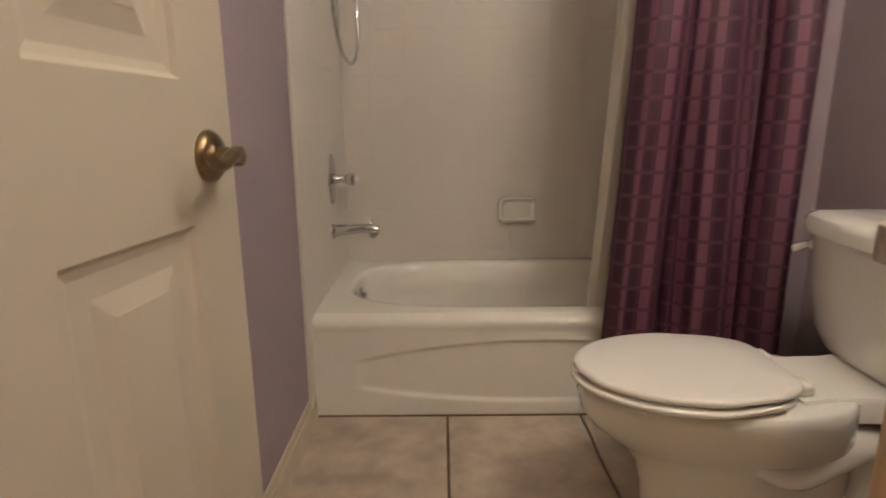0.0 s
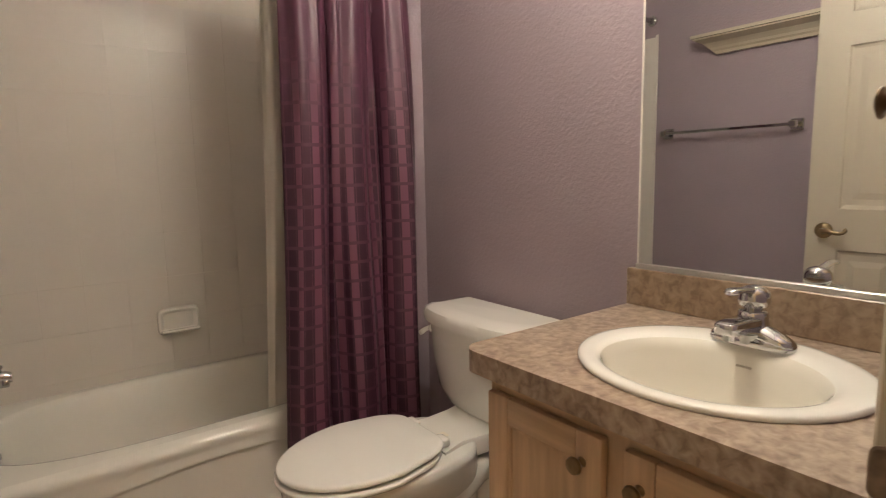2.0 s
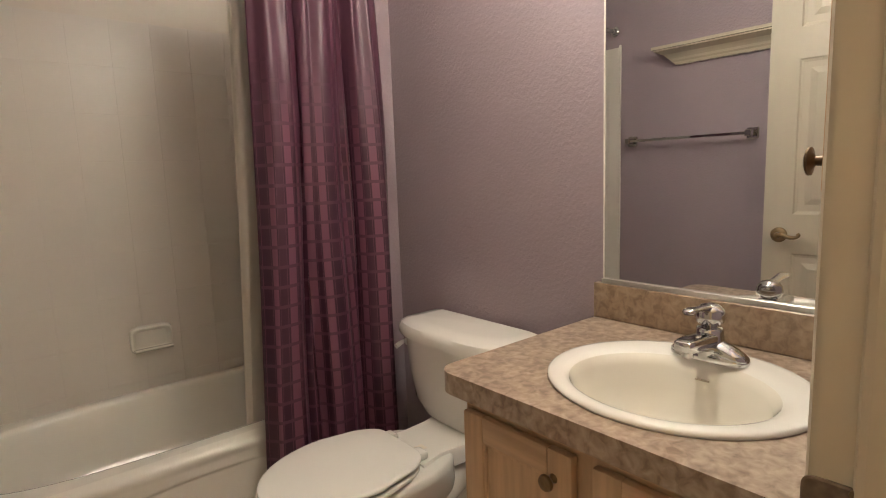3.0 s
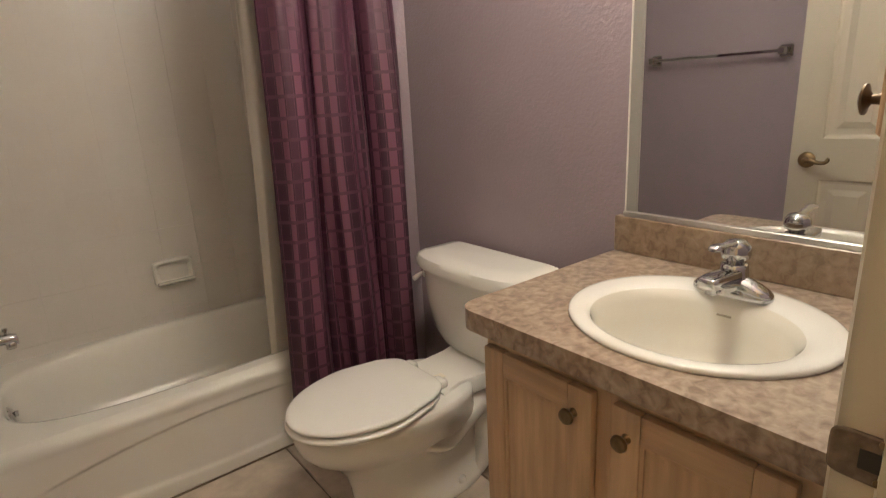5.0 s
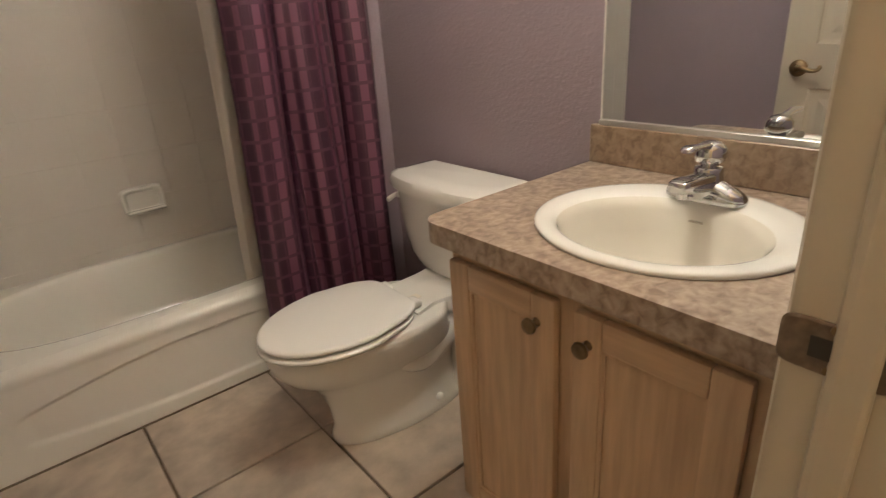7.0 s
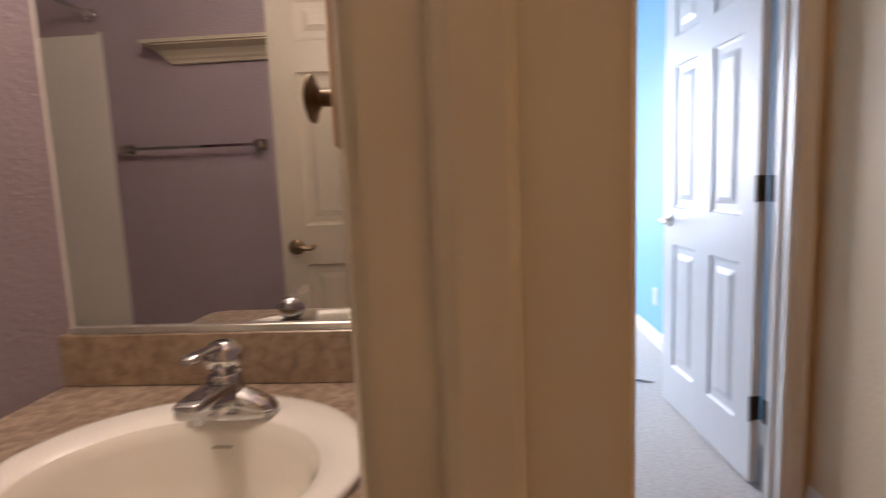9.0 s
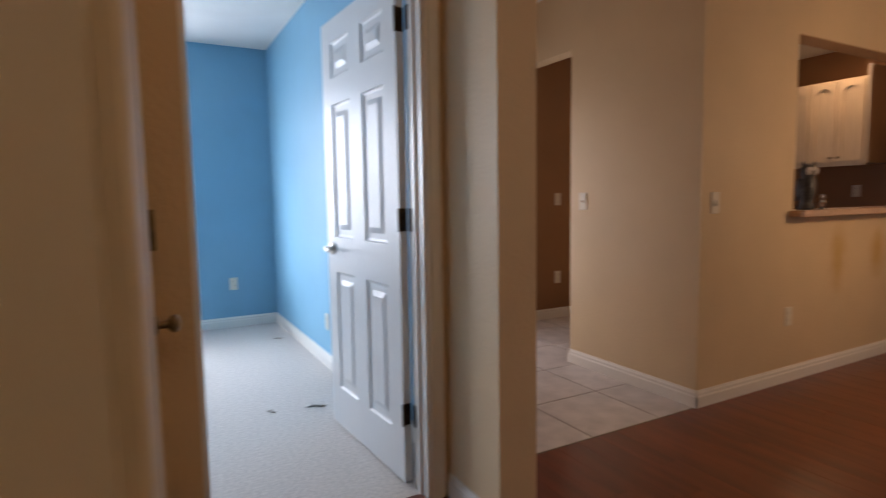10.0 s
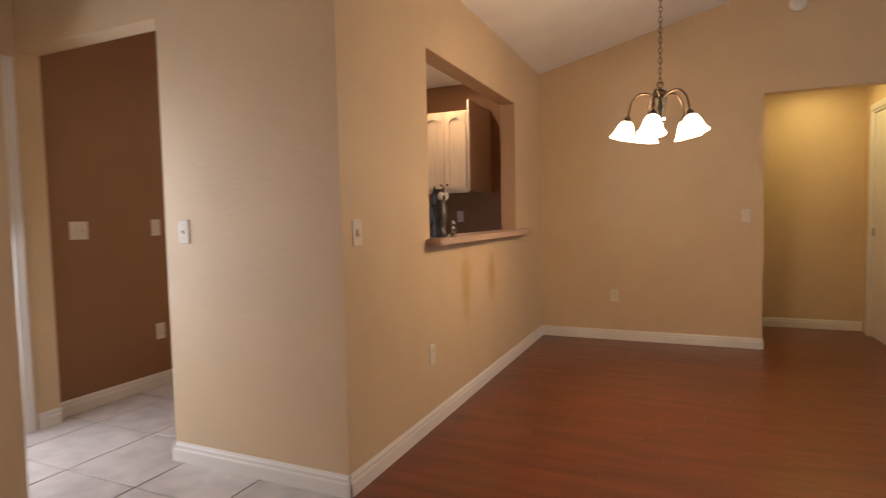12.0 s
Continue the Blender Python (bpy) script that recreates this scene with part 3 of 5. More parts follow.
def lever_set(door, x, z, y, out, way, material):
    """A scroll lever on a round rose; out: the side it stands off, way: the way it points along the leaf."""
    h = part("door_handle", lathe([(0.033, 0), (0.033, 0.004), (0.028, 0.010), (0.015, 0.013), (0.012, 0.014), (0.011, 0.032), (0.013, 0.036), (0.012, 0.044), (0.004, 0.046)], 24,
             pose(x, y, z) @ pose(0, 0, 0, 90 * (1 if out < 0 else -1))), material, door, "antique bronze scroll lever", 40)
    pts = curve([(x, y + out * 0.040, z), (x + way * 0.022, y + out * 0.044, z + 0.003), (x + way * 0.050, y + out * 0.047, z - 0.005), (x + way * 0.072, y + out * 0.048, z - 0.004), (x + way * 0.084, y + out * 0.048, z + 0.006), (x + way * 0.078, y + out * 0.048, z + 0.013)], 5)
    bm = bmesh.new()
    n = len(pts)
    tube(bm, pts, [0.010 - 0.004 * i / n for i in range(n)], 10)
    part("lever", bm, material, h, "", 60)
    return h


def hinge(door, x, y, z, material):
    bm = lathe([(0.007, -0.045), (0.007, 0.045)], 10, pose(x, y, z))
    box(bm, x, x + 0.030, y - 0.002, y + 0.001, z - 0.044, z + 0.044)
    box(bm, x - 0.030, x, y - 0.002, y + 0.001, z - 0.044, z + 0.044)
    return part("hinge", bm, material, door, "antique bronze hinge", 40)


bath_door = panel_door("bathroom_door", "cream six-panel door standing open against the lilac wall", 0.785, 2.03, 0.035, DOORP, pose(0.046, 0.354, 0, 0, 0, 83.8))
lever_set(bath_door, 0.722, 0.894, 0.0, -1, -1, BRONZE)
lever_set(bath_door, 0.722, 0.894, 0.035, 1, -1, BRONZE)
for z in (0.3, 1.06, 1.82):
    hinge(bath_door, 0.0, 0.042, z, BRONZE)

# strike plate on the latch jamb
sp = bmesh.new()
loft(sp, [[(x, 0.293 + (0.044 - i) * math.copysign(abs(math.cos(a)) ** 0.3, math.cos(a)), 0.900 + (0.025 - i) * math.copysign(abs(math.sin(a)) ** 0.3, math.sin(a))) for a in [math.tau * k / 32 + 0.02 for k in range(32)]] for x, i in ((0.8195, 0), (0.8172, 0), (0.8162, 0.002))])
strike_plate = part("strike_plate", sp, STRIKE, bath_frame, "dark bronze strike plate")
part("latch_hole", boxm(0.8150, 0.8160, 0.292, 0.312, 0.890, 0.910), SLOT, strike_plate)
for z in (0.880, 0.920):
    part("screw", lathe([(0.0045, 0), (0.004, 0.0012), (0.0005, 0.0016)], 10, pose(0.8163, 0.295, z, 0, -90, 0)), BRONZE, strike_plate)


def tub():
    """An alcove tub: flat rim, oval well and a panelled apron."""
    t = thing("bathtub", "white enamelled alcove bathtub with a moulded apron panel", "bathtub")
    x0, x1, y0, y1, top = 0.003, 1.449, 2.0, 2.742, 0.348
    n = 64
    cx, cy = (x0 + x1) / 2, 2.385

    def oval(rx, ry, z, p):
        return circle(rx, z, n, ry, cx, cy, p)

    bm = bmesh.new()
    # rim outline, with the front edge rolled over
    out = []
    for i in range(n):
        a = math.tau * i / n
        c, s = math.cos(a), math.sin(a)
        k = 1 / max(abs(c) / ((x1 - x0) / 2), abs(s) / (((y1 - cy) if s > 0 else (cy - y0 - 0.03))))
        out.append((cx + c * k, cy + s * k))
    for px, py in ((x0, y0 + 0.03), (x1, y0 + 0.03), (x0, y1), (x1, y1)):
        out[min(range(n), key=lambda q: math.dist(out[q], (px, py)))] = (px, py)
    rings = [[(x, y, top - 0.004) for x, y in out]]
    rings += [oval(0.652, 0.318, top, 3.2), oval(0.638, 0.304, top - 0.004, 3.2), oval(0.628, 0.294, top - 0.016, 3.2), oval(0.60, 0.272, top - 0.12, 3.0), oval(0.56, 0.245, 0.12, 2.8), oval(0.50, 0.21, 0.075, 2.6), oval(0.30, 0.12, 0.065, 2.4)]
    loft(bm, rings, False, True)
    part("basin", bm, TUBM, t, "", 50)
    # apron: a curved sunken panel below a rolled lip
    bm = bmesh.new()
    cols, rows = 90, 64
    grid = []
    for j in range(rows + 1):
        v = j / rows
        z = 0.004 + v * (top - 0.008)
        row = []
        for i in range(cols + 1):
            x = x0 + (x1 - x0) * i / cols
            y = y0
            if z > top - 0.055:
                f = (z - top + 0.055) / 0.051
                y = y0 - 0.004 * math.sin(min(1.0, f) * math.pi) + 0.030 * min(1.0, f) ** 4
            u = (x - cx) / (x1 - cx)
            hi = 0.262 - 0.105 * u * u
            lo = 0.045 + 0.075 * u * u
            side = min(1.0, max(0.0, (abs(x - cx) - 0.59) / -0.035))
            inside = min(1.0, max(0.0, (hi - z) / 0.012)) * min(1.0, max(0.0, (z - lo) / 0.012)) * side
            y += 0.008 * (inside * inside * (3 - 2 * inside))
            row.append(bm.verts.new((x, y, z)))
        grid.append(row)
    for a, b in zip(grid, grid[1:]):
        for i in range(cols):
            bm.faces.new((a[i], a[i + 1], b[i + 1], b[i]))
    part("apron", bm, TUBM, t, "", 40)
    # overflow plate and drain
    ov = part("overflow_plate", lathe([(0.034, 0), (0.034, 0.004), (0.028, 0.008), (0.004, 0.010)], 24, pose(0.112, 2.37, 0.293, 0, 76, 0)), CHROME, t, "chrome overflow plate", 40)
    part("trip_lever", boxm(0.120, 0.132, 2.366, 2.374, 0.288, 0.308, 0.002), CHROME, ov)
    return t


tub()
# sealing bead along the apron's foot
setting("trim_1", boxm(0.003, 1.449, 1.993, 2.0, -0.001, 0.004), GROUT, "dark joint along the tub's foot", category="trim")

# tub fittings on the tiled side wall
sp = thing("tub_spout", "chrome tub spout on the tiled wall", "faucet")
part("flange", lathe([(0.030, 0), (0.029, 0.006), (0.024, 0.010)], 20, pose(0.012, 2.385, 0.542, 0, 90, 0)), CHROME, sp, "", 40)
bm = bmesh.new()
loft(bm, [[(x, 2.385 + ry * math.cos(math.tau * k / 16), z + rz * math.sin(math.tau * k / 16)) for k in range(16)] for x, z, ry, rz in ((0.018, 0.544, 0.022, 0.024), (0.06, 0.547, 0.021, 0.021), (0.12, 0.552, 0.020, 0.017), (0.165, 0.551, 0.019, 0.018), (0.182, 0.544, 0.015, 0.018), (0.184, 0.54, 0.008, 0.01))])
box(bm, 0.148, 0.176, 2.367, 2.403, 0.517, 0.544, 0.006, 2)
part("spout", bm, CHROME, sp, "", 45)
part("diverter_knob", lathe([(0.004, 0), (0.004, 0.014), (0.008, 0.016), (0.007, 0.024), (0.001, 0.025)], 12, pose(0.155, 2.385, 0.564)), CHROME, sp, "", 40)

va = thing("shower_valve", "chrome shower valve with an oval plate and clear-tipped knob", "faucet")
bm = bmesh.new()
loft(bm, [[(0.012 + d, 2.41 + r * 0.062 * math.cos(math.tau * k / 28), 0.733 + r * 0.095 * math.sin(math.tau * k / 28)) for k in range(28)] for d, r in ((0, 1.0), (0.005, 0.98), (0.010, 0.85), (0.012, 0.4), (0.012, 0.1))])
part("escutcheon", bm, CHROME, va, "", 40)
part("knob", lathe([(0.020, 0), (0.020, 0.012), (0.015, 0.018), (0.015, 0.040), (0.024, 0.048), (0.026, 0.066), (0.020, 0.074), (0.012, 0.076)], 20, pose(0.022, 2.41, 0.733, 0, 90, 0)), CHROME, va, "", 40)
part("knob_tip", lathe([(0.012, 0), (0.014, 0.008), (0.012, 0.018), (0.002, 0.020)], 16, pose(0.098, 2.41, 0.733, 0, 90, 0)), mat("clear_acrylic", (0.75, 0.76, 0.76), 0.1, var=0.02), va, "clear acrylic tip", 40)

hs = thing("shower_hose", "chrome flexible shower hose hanging in a loop", "shower hose")
bm = bmesh.new()
pts = curve([(0.075, 2.36, 1.95), (0.072, 2.30, 1.6), (0.07, 2.27, 1.34), (0.075, 2.36, 1.19), (0.085, 2.505, 1.150), (0.10, 2.575, 1.20), (0.10, 2.61, 1.36), (0.09, 2.60, 1.62), (0.085, 2.57, 1.95)], 14)
tube(bm, pts, [0.0072 if i % 2 else 0.0058 for i in range(len(pts))], 10)
part("hose", bm, CHROME, hs, "", 70)
part("wall_outlet", lathe([(0.028, 0), (0.026, 0.008), (0.012, 0.012), (0.012, 0.08)], 18, pose(0.012, 2.36, 1.95, 0, 90, 0)), CHROME, hs, "", 40)
part("hand_shower", lathe([(0.008, 0), (0.012, 0.02), (0.014, 0.12), (0.035, 0.16), (0.036, 0.175), (0.004, 0.18)], 18, pose(0.085, 2.57, 1.94, 0, 14, 0)), CHROME, hs, "", 40)

sd = thing("soap_dish", "white ceramic soap dish set in the tile", "soap dish")
bm = bmesh.new()
steps = [(0.0, 0.0, 0.0), (0.003, 0.018, 0.0), (0.010, 0.022, 0.0), (0.016, 0.016, 0.0), (0.024, 0.006, 0.0)]
rings = []
for inset, dep, _ in steps:
    rings.append([(0.745 + (0.083 - inset) * math.copysign(abs(math.cos(a)) ** 0.35, math.cos(a)), 2.735 - dep, 0.564 + (0.058 - inset) * math.copysign(abs(math.sin(a)) ** 0.35, math.sin(a))) for a in [math.tau * k / 32 + 0.01 for k in range(32)]])
loft(bm, rings, False, True)
part("recess", bm, TUBM, sd, "", 40)
bm = bmesh.new()
loft(bm, [[(x, 2.735 - d, 0.512 + h) for d, h in ((0, 0), (0.040, 0.004), (0.050, 0.014), (0.044, 0.020), (0.012, 0.014), (0, 0.014))] for x in (0.672, 0.677, 0.813, 0.818)])
part("lip", bm, TUBM, sd, "", 40)

# shower curtain: heavy folds on a tension rod, and the white liner behind it
rod = thing("shower_curtain_rod", "chrome shower curtain rod across the tub", "curtain rod")
part("tube", tube(bmesh.new(), [(0.016, 1.965, 1.945), (1.448, 1.965, 1.945)], 0.0125, 14), CHROME, rod, "", 60)
for x, s in ((0.012, 90), (1.452, -90)):
    part("end_flange", lathe([(0.026, 0), (0.026, 0.006), (0.018, 0.012), (0.016, 0.03)], 18, pose(x, 1.965, 1.945, 0, s, 0)), CHROME, rod, "", 40)


def draped(name, label, material, x_top, x_bot, z0, z1, yc, folds, amp, cloth, seed, hem=True):
    t = thing(name, label, "curtain")
    rnd = random.Random(seed)
    phase = [rnd.uniform(0.75, 1.3) for _ in range(folds)]
    total = sum(phase)
    deep = [rnd.uniform(0.6, 1.15) for _ in range(folds)]
    bm = bmesh.new()
    uvl = bm.loops.layers.uv.new("UVMap")
    cols, rows = folds * 30, 48
    grid = []
    for j in range(rows + 1):
        v = j / rows
        z = z1 + (z0 - z1) * v
        a, b = [x_top[k] + (x_bot[k] - x_top[k]) * v for k in (0, 1)]
        row = []
        for i in range(cols + 1):
            u = i / cols
            f = u * folds
            k = min(folds - 1, int(f))
            done = sum(phase[:k]) + phase[k] * (f - k)
            x = a + (b - a) * done / total
            g = (f - k + 0.07 * math.sin(2.2 * v + 1.9 * k)) % 1.0
            w = 1 - 2 * abs(math.sin(math.pi * g)) ** 0.62
            w2 = math.sin(math.tau * (f * 0.5) + 1.3 + 0.8 * v)
            am = amp * deep[k] * (0.62 + 0.5 * v)
            y = yc + am * w + 0.010 * w2 * v + 0.006 * math.sin(9 * u + 7 * v)
            x += 0.010 * math.sin(math.tau * (f - k) * 2 + 0.6) * (0.5 + 0.5 * v) + 0.006 * math.sin(5 * v + 3 * k)
            # gathers at the head
            y += 0.011 * math.sin(math.tau * f * 2.5 + 0.7 * k) * max(0.0, 1 - 2.2 * v)
            y += 0.005 * math.sin(math.tau * f * 1.5 + 4 * v + k)
            row.append((bm.verts.new((x, y, z)), u * cloth, z))
        grid.append(row)
    for a, b in zip(grid, grid[1:]):
        for i in range(cols):
            q = (a[i], a[i + 1], b[i + 1], b[i])
            fc = bm.faces.new([p[0] for p in q])
            for lp, p in zip(fc.loops, q):
                lp[uvl].uv = (p[1], p[2])
    c = part("cloth", bm, material, t, "", 80)
    so = c.modifiers.new("thickness", "SOLIDIFY")
    so.thickness = 0.0016
    return t


cur = draped("shower_curtain", "plum satin shower curtain with a woven lattice of rectangles, drawn aside", CLOTH, (0.955, 1.415), (0.898, 1.452), 0.165, 1.925, 1.916, 3, 0.058, 1.2, 6)
LINER = mat("white_liner", (0.72, 0.69, 0.62), 0.4, var=0.03)
lin = draped("shower_curtain_liner", "white vinyl liner hanging behind the plum curtain", LINER, (0.958, 1.425), (0.895, 1.437), 0.20, 1.93, 2.095, 4, 0.012, 1.3, 9)
for i in range(11):
    x = 0.962 + i * 0.044
    ring = tagged(new("curtain_ring", None), "chrome curtain ring on the rod", "curtain ring", "rings of the shower curtain")
    part("loop", tube(bmesh.new(), [(x + 0.004 * math.sin(a), 1.965 + 0.020 * math.cos(a), 1.940 + 0.026 * math.sin(a)) for a in [math.tau * k / 16 for k in range(16)]], 0.002, 6, True), CHROME, ring, "", 60)
# white edge strip of the alcove
setting("trim_2", boxm(1.438, 1.452, 1.984, 2.012, 0.30, 1.86, 0.004, 2), WALLT, "white bullnose tile edge of the alcove", category="trim")


def toilet():
    t = thing("toilet", "white two-piece toilet with a closed lid beside the tub", "toilet")
    cy = 1.482

    def egg(x0, x1, w, z, n=40, wide=0.56, taper=0.0, square=3.0):
        """Egg outline from the tip x0 to the back x1."""
        out = []
        c = x0 + (x1 - x0) * wide
        for k in range(n):
            a = math.tau * k / n
            ca, sa = math.cos(a), math.sin(a)
            rx = (x1 - c) if ca > 0 else (c - x0)
            p = 2.0 if ca < 0 else square
            x = c + rx * math.copysign(abs(ca) ** (2 / p), ca)
            nip = 1 - taper * (max(0.0, x - c) / (x1 - c)) ** 2
            out.append((x, cy + w * nip * math.copysign(abs(sa) ** (2 / p), sa), z))
        return out

    bm = bmesh.new()
    loft(bm, [egg(0.868, 1.345, 0.112, 0.0), egg(0.863, 1.350, 0.116, 0.012), egg(0.868, 1.345, 0.112, 0.030), egg(0.877, 1.335, 0.098, 0.06), egg(0.868, 1.325, 0.094, 0.13), egg(0.850, 1.325, 0.100, 0.19), egg(0.808, 1.315, 0.122, 0.235), egg(0.755, 1.30, 0.150, 0.275), egg(0.726, 1.29, 0.166, 0.315), egg(0.717, 1.285, 0.172, 0.352), egg(0.721, 1.285, 0.170, 0.372), egg(0.732, 1.275, 0.160, 0.378)])
    bowl = part("bowl", bm, CHINA, t, "", 60)
    # rear deck under the tank, and the trapway bulge at each side
    bm = bmesh.new()
    loft(bm, [[(x, cy + w * sx, z + h * sz) for sx, sz in ((-1, -0.6), (-0.86, -1), (0.86, -1), (1, -0.6), (1, 0.7), (0.93, 1), (-0.93, 1), (-1, 0.7))] for x, w, z, h in ((1.14, 0.125, 0.350, 0.034), (1.22, 0.105, 0.352, 0.034), (1.32, 0.115, 0.352, 0.032), (1.42, 0.145, 0.352, 0.03), (1.50, 0.150, 0.352, 0.03))])
    part("deck", bm, CHINA, t, "", 40)
    for s in (-1, 1):
        bm = bmesh.new()
        pts = curve([(1.06, cy + s * 0.085, 0.25), (1.15, cy + s * 0.092, 0.215), (1.23, cy + s * 0.085, 0.25), (1.30, cy + s * 0.075, 0.27), (1.34, cy + s * 0.07, 0.20), (1.33, cy + s * 0.07, 0.08), (1.30, cy + s * 0.06, 0.02)], 6)
        tube(bm, pts, [0.036 + 0.012 * math.sin(math.pi * i / len(pts)) for i in range(len(pts))], 14)
        part("trapway", bm, CHINA, t, "", 70)
        part("bolt_cap", lathe([(0.017, 0), (0.016, 0.010), (0.010, 0.017), (0.002, 0.019)], 16, pose(1.205, cy + s * 0.100, 0.036)), CHINA, t, "", 50)

    def slab(x0, x1, w, z0, z1, r, wide=0.58):
        b = bmesh.new()
        loft(b, [egg(x0 + r, x1 - r * 0.6, w - r, z0, 64, wide, 0.34, 9.0), egg(x0, x1, w, z0 + r, 64, wide, 0.34, 9.0), egg(x0, x1, w, z1 - r, 64, wide, 0.34, 9.0), egg(x0 + r * 0.5, x1 - r * 0.4, w - r * 0.5, z1 - r * 0.3, 64, wide, 0.34, 9.0), egg(x0 + r * 2, x1 - r, w - r * 2, z1, 64, wide, 0.34, 9.0), egg(x0 + 0.12, x1 - 0.08, w - 0.12, z1 + 0.004, 64, wide, 0.34, 9.0)])
        return b

    part("seat", slab(0.703, 1.138, 0.184, 0.3825, 0.398, 0.005), SEATM, t, "", 50)
    part("lid", slab(0.708, 1.148, 0.179, 0.4025, 0.420, 0.006), SEATM, t, "", 50)
    for s in (-1, 1):
        part("seat_hinge", boxm(1.134, 1.175, cy + s * 0.075 - 0.024, cy + s * 0.075 + 0.024, 0.385, 0.410, 0.007, 2), SEATM, t, "", 50)
    # tank: bowed front, narrower towards the foot
    def tank_ring(xf, w, z, bow=0.035, n=24):
        out = []
        for k in range(n + 1):
            u = -1 + 2 * k / n
            out.append((xf + bow * abs(u) ** 3.2, cy + w * math.copysign(1 - (1 - abs(u)) ** 1.0, u), z))
        return out + [(1.505, cy + w, z), (1.505, cy - w, z)]

    bm = bmesh.new()
    loft(bm, [tank_ring(1.37, 0.165, 0.378), tank_ring(1.35, 0.195, 0.388), tank_ring(1.335, 0.216, 0.43), tank_ring(1.325, 0.232, 0.53), tank_ring(1.318, 0.240, 0.664)])
    tank = part("tank", bm, CHINA, t, "", 40)
    bm = bmesh.new()
    loft(bm, [tank_ring(1.308, 0.244, 0.662), tank_ring(1.294, 0.258, 0.668, 0.045), tank_ring(1.293, 0.259, 0.692, 0.045), tank_ring(1.298, 0.255, 0.708, 0.048), tank_ring(1.312, 0.245, 0.717, 0.055), tank_ring(1.36, 0.205, 0.721, 0.06)])
    part("tank_lid", bm, CHINA, t, "", 40)
    fl = part("flush_lever", lathe([(0.014, 0), (0.014, 0.004), (0.009, 0.010), (0.008, 0.014)], 16, pose(1.36, cy + 0.238, 0.628, -90, 0, 0)), CHINA, t, "white flush lever", 40)
    bm = bmesh.new()
    tube(bm, curve([(1.365, cy + 0.250, 0.628), (1.345, cy + 0.254, 0.624), (1.318, cy + 0.252, 0.615)], 4), [0.008, 0.008, 0.008, 0.008, 0.009, 0.009, 0.010, 0.010, 0.009], 10)
    part("arm", bm, CHINA, fl, "", 60)
    part("seat_label", boxm(1.182, 1.211, cy - 0.045, cy - 0.015, 0.3865, 0.3872), PLASTIC, t, "small printed label")
    return t


toilet()
# water supply beside the toilet
su = thing("supply_valve", "chrome water supply valve and hose behind the toilet", "pipe")
part("escutcheon", lathe([(0.025, 0), (0.022, 0.006), (0.008, 0.008), (0.008, 0.05)], 16, pose(1.53, 1.28, 0.17, 0, -90, 0)), CHROME, su, "", 40)
part("hose", tube(bmesh.new(), curve([(1.485, 1.28, 0.175), (1.47, 1.285, 0.26), (1.455, 1.31, 0.34), (1.45, 1.32, 0.385)], 6), 0.006, 8), NICKEL, su, "", 70)

# vanity cabinet
ZC = 0.81
def vanity():
    v = thing("vanity_cabinet", "pickled maple vanity cabinet with two panelled doors", "cabinet")
    x, ya, yb = 0.990, 0.325, 1.000
    bm = boxm(x + 0.02, 1.528, yb - 0.018, yb, 0.0, ZC - 0.045)
    part("side_panel", bm, MAPLE, v)
    part("side_panel", boxm(x + 0.02, 1.528, ya, ya + 0.018, 0.0, ZC - 0.045), MAPLE, v)
    part("base_panel", boxm(x + 0.02, 1.528, ya + 0.018, yb - 0.018, 0.085, 0.10), MAPLE, v)
    part("toe_kick", boxm(x + 0.055, x + 0.070, ya + 0.018, yb - 0.018, 0.0, 0.085), TOE, v, "dark recessed toe kick")
    bm = bmesh.new()
    for y0, y1 in ((yb - 0.032, yb), (0.672, 0.728), (ya, ya + 0.085)):
        box(bm, x, x + 0.02, y0, y1, 0.085, ZC - 0.045)
    part("face_frame", bm, MAPLE, v)
    for y0, y1 in ((ya + 0.085, 0.672), (0.728, yb - 0.032)):
        for z0, z1 in ((ZC - 0.085, ZC - 0.0452), (0.0852, 0.115)):
            part("face_rail", boxm(x, x + 0.0198, y0, y1, z0, z1), MAPLE_H, v)
    for y0, y1, ky in ((0.718, 0.992, 0.757), (0.398, 0.678, 0.648)):
        z0, z1, w = 0.095, 0.728, 0.054
        d = part("door", boxm(x - 0.010, x - 0.004, y0 + w - 0.004, y1 - w + 0.004, z0 + w, z1 - w), MAPLE, v)
        for a, b in ((y0, y0 + w), (y1 - w, y1)):
            part("stile", boxm(x - 0.019, x - 0.0005, a, b, z0, z1, 0.004, 2), MAPLE, d, "", 40)
        for a, b in ((z0, z0 + w), (z1 - w, z1)):
            part("rail", boxm(x - 0.0188, x - 0.0006, y0 + w, y1 - w, a, b, 0.004, 2), MAPLE_H, d, "", 40)
        # raised bead inside the frame
        bm = bmesh.new()
        for a, b, c, e in ((y0 + w, y0 + w + 0.007, z0 + w, z1 - w), (y1 - w - 0.007, y1 - w, z0 + w, z1 - w), (y0 + w + 0.007, y1 - w - 0.007, z0 + w, z0 + w + 0.007), (y0 + w + 0.007, y1 - w - 0.007, z1 - w - 0.007, z1 - w)):
            box(bm, x - 0.0145, x - 0.009, a, b, c, e)
        part("bead", bm, MAPLE, d)
        part("knob", lathe([(0.009, 0), (0.006, 0.004), (0.005, 0.012), (0.013, 0.016), (0.0155, 0.020), (0.014, 0.025), (0.007, 0.0275), (0.001, 0.028)], 20, pose(x - 0.019, ky, 0.675, 0, -90, 0)), BRONZE, d, "antique bronze knob", 35)
    return v


vanity()
SX, SY = 1.215, 0.666


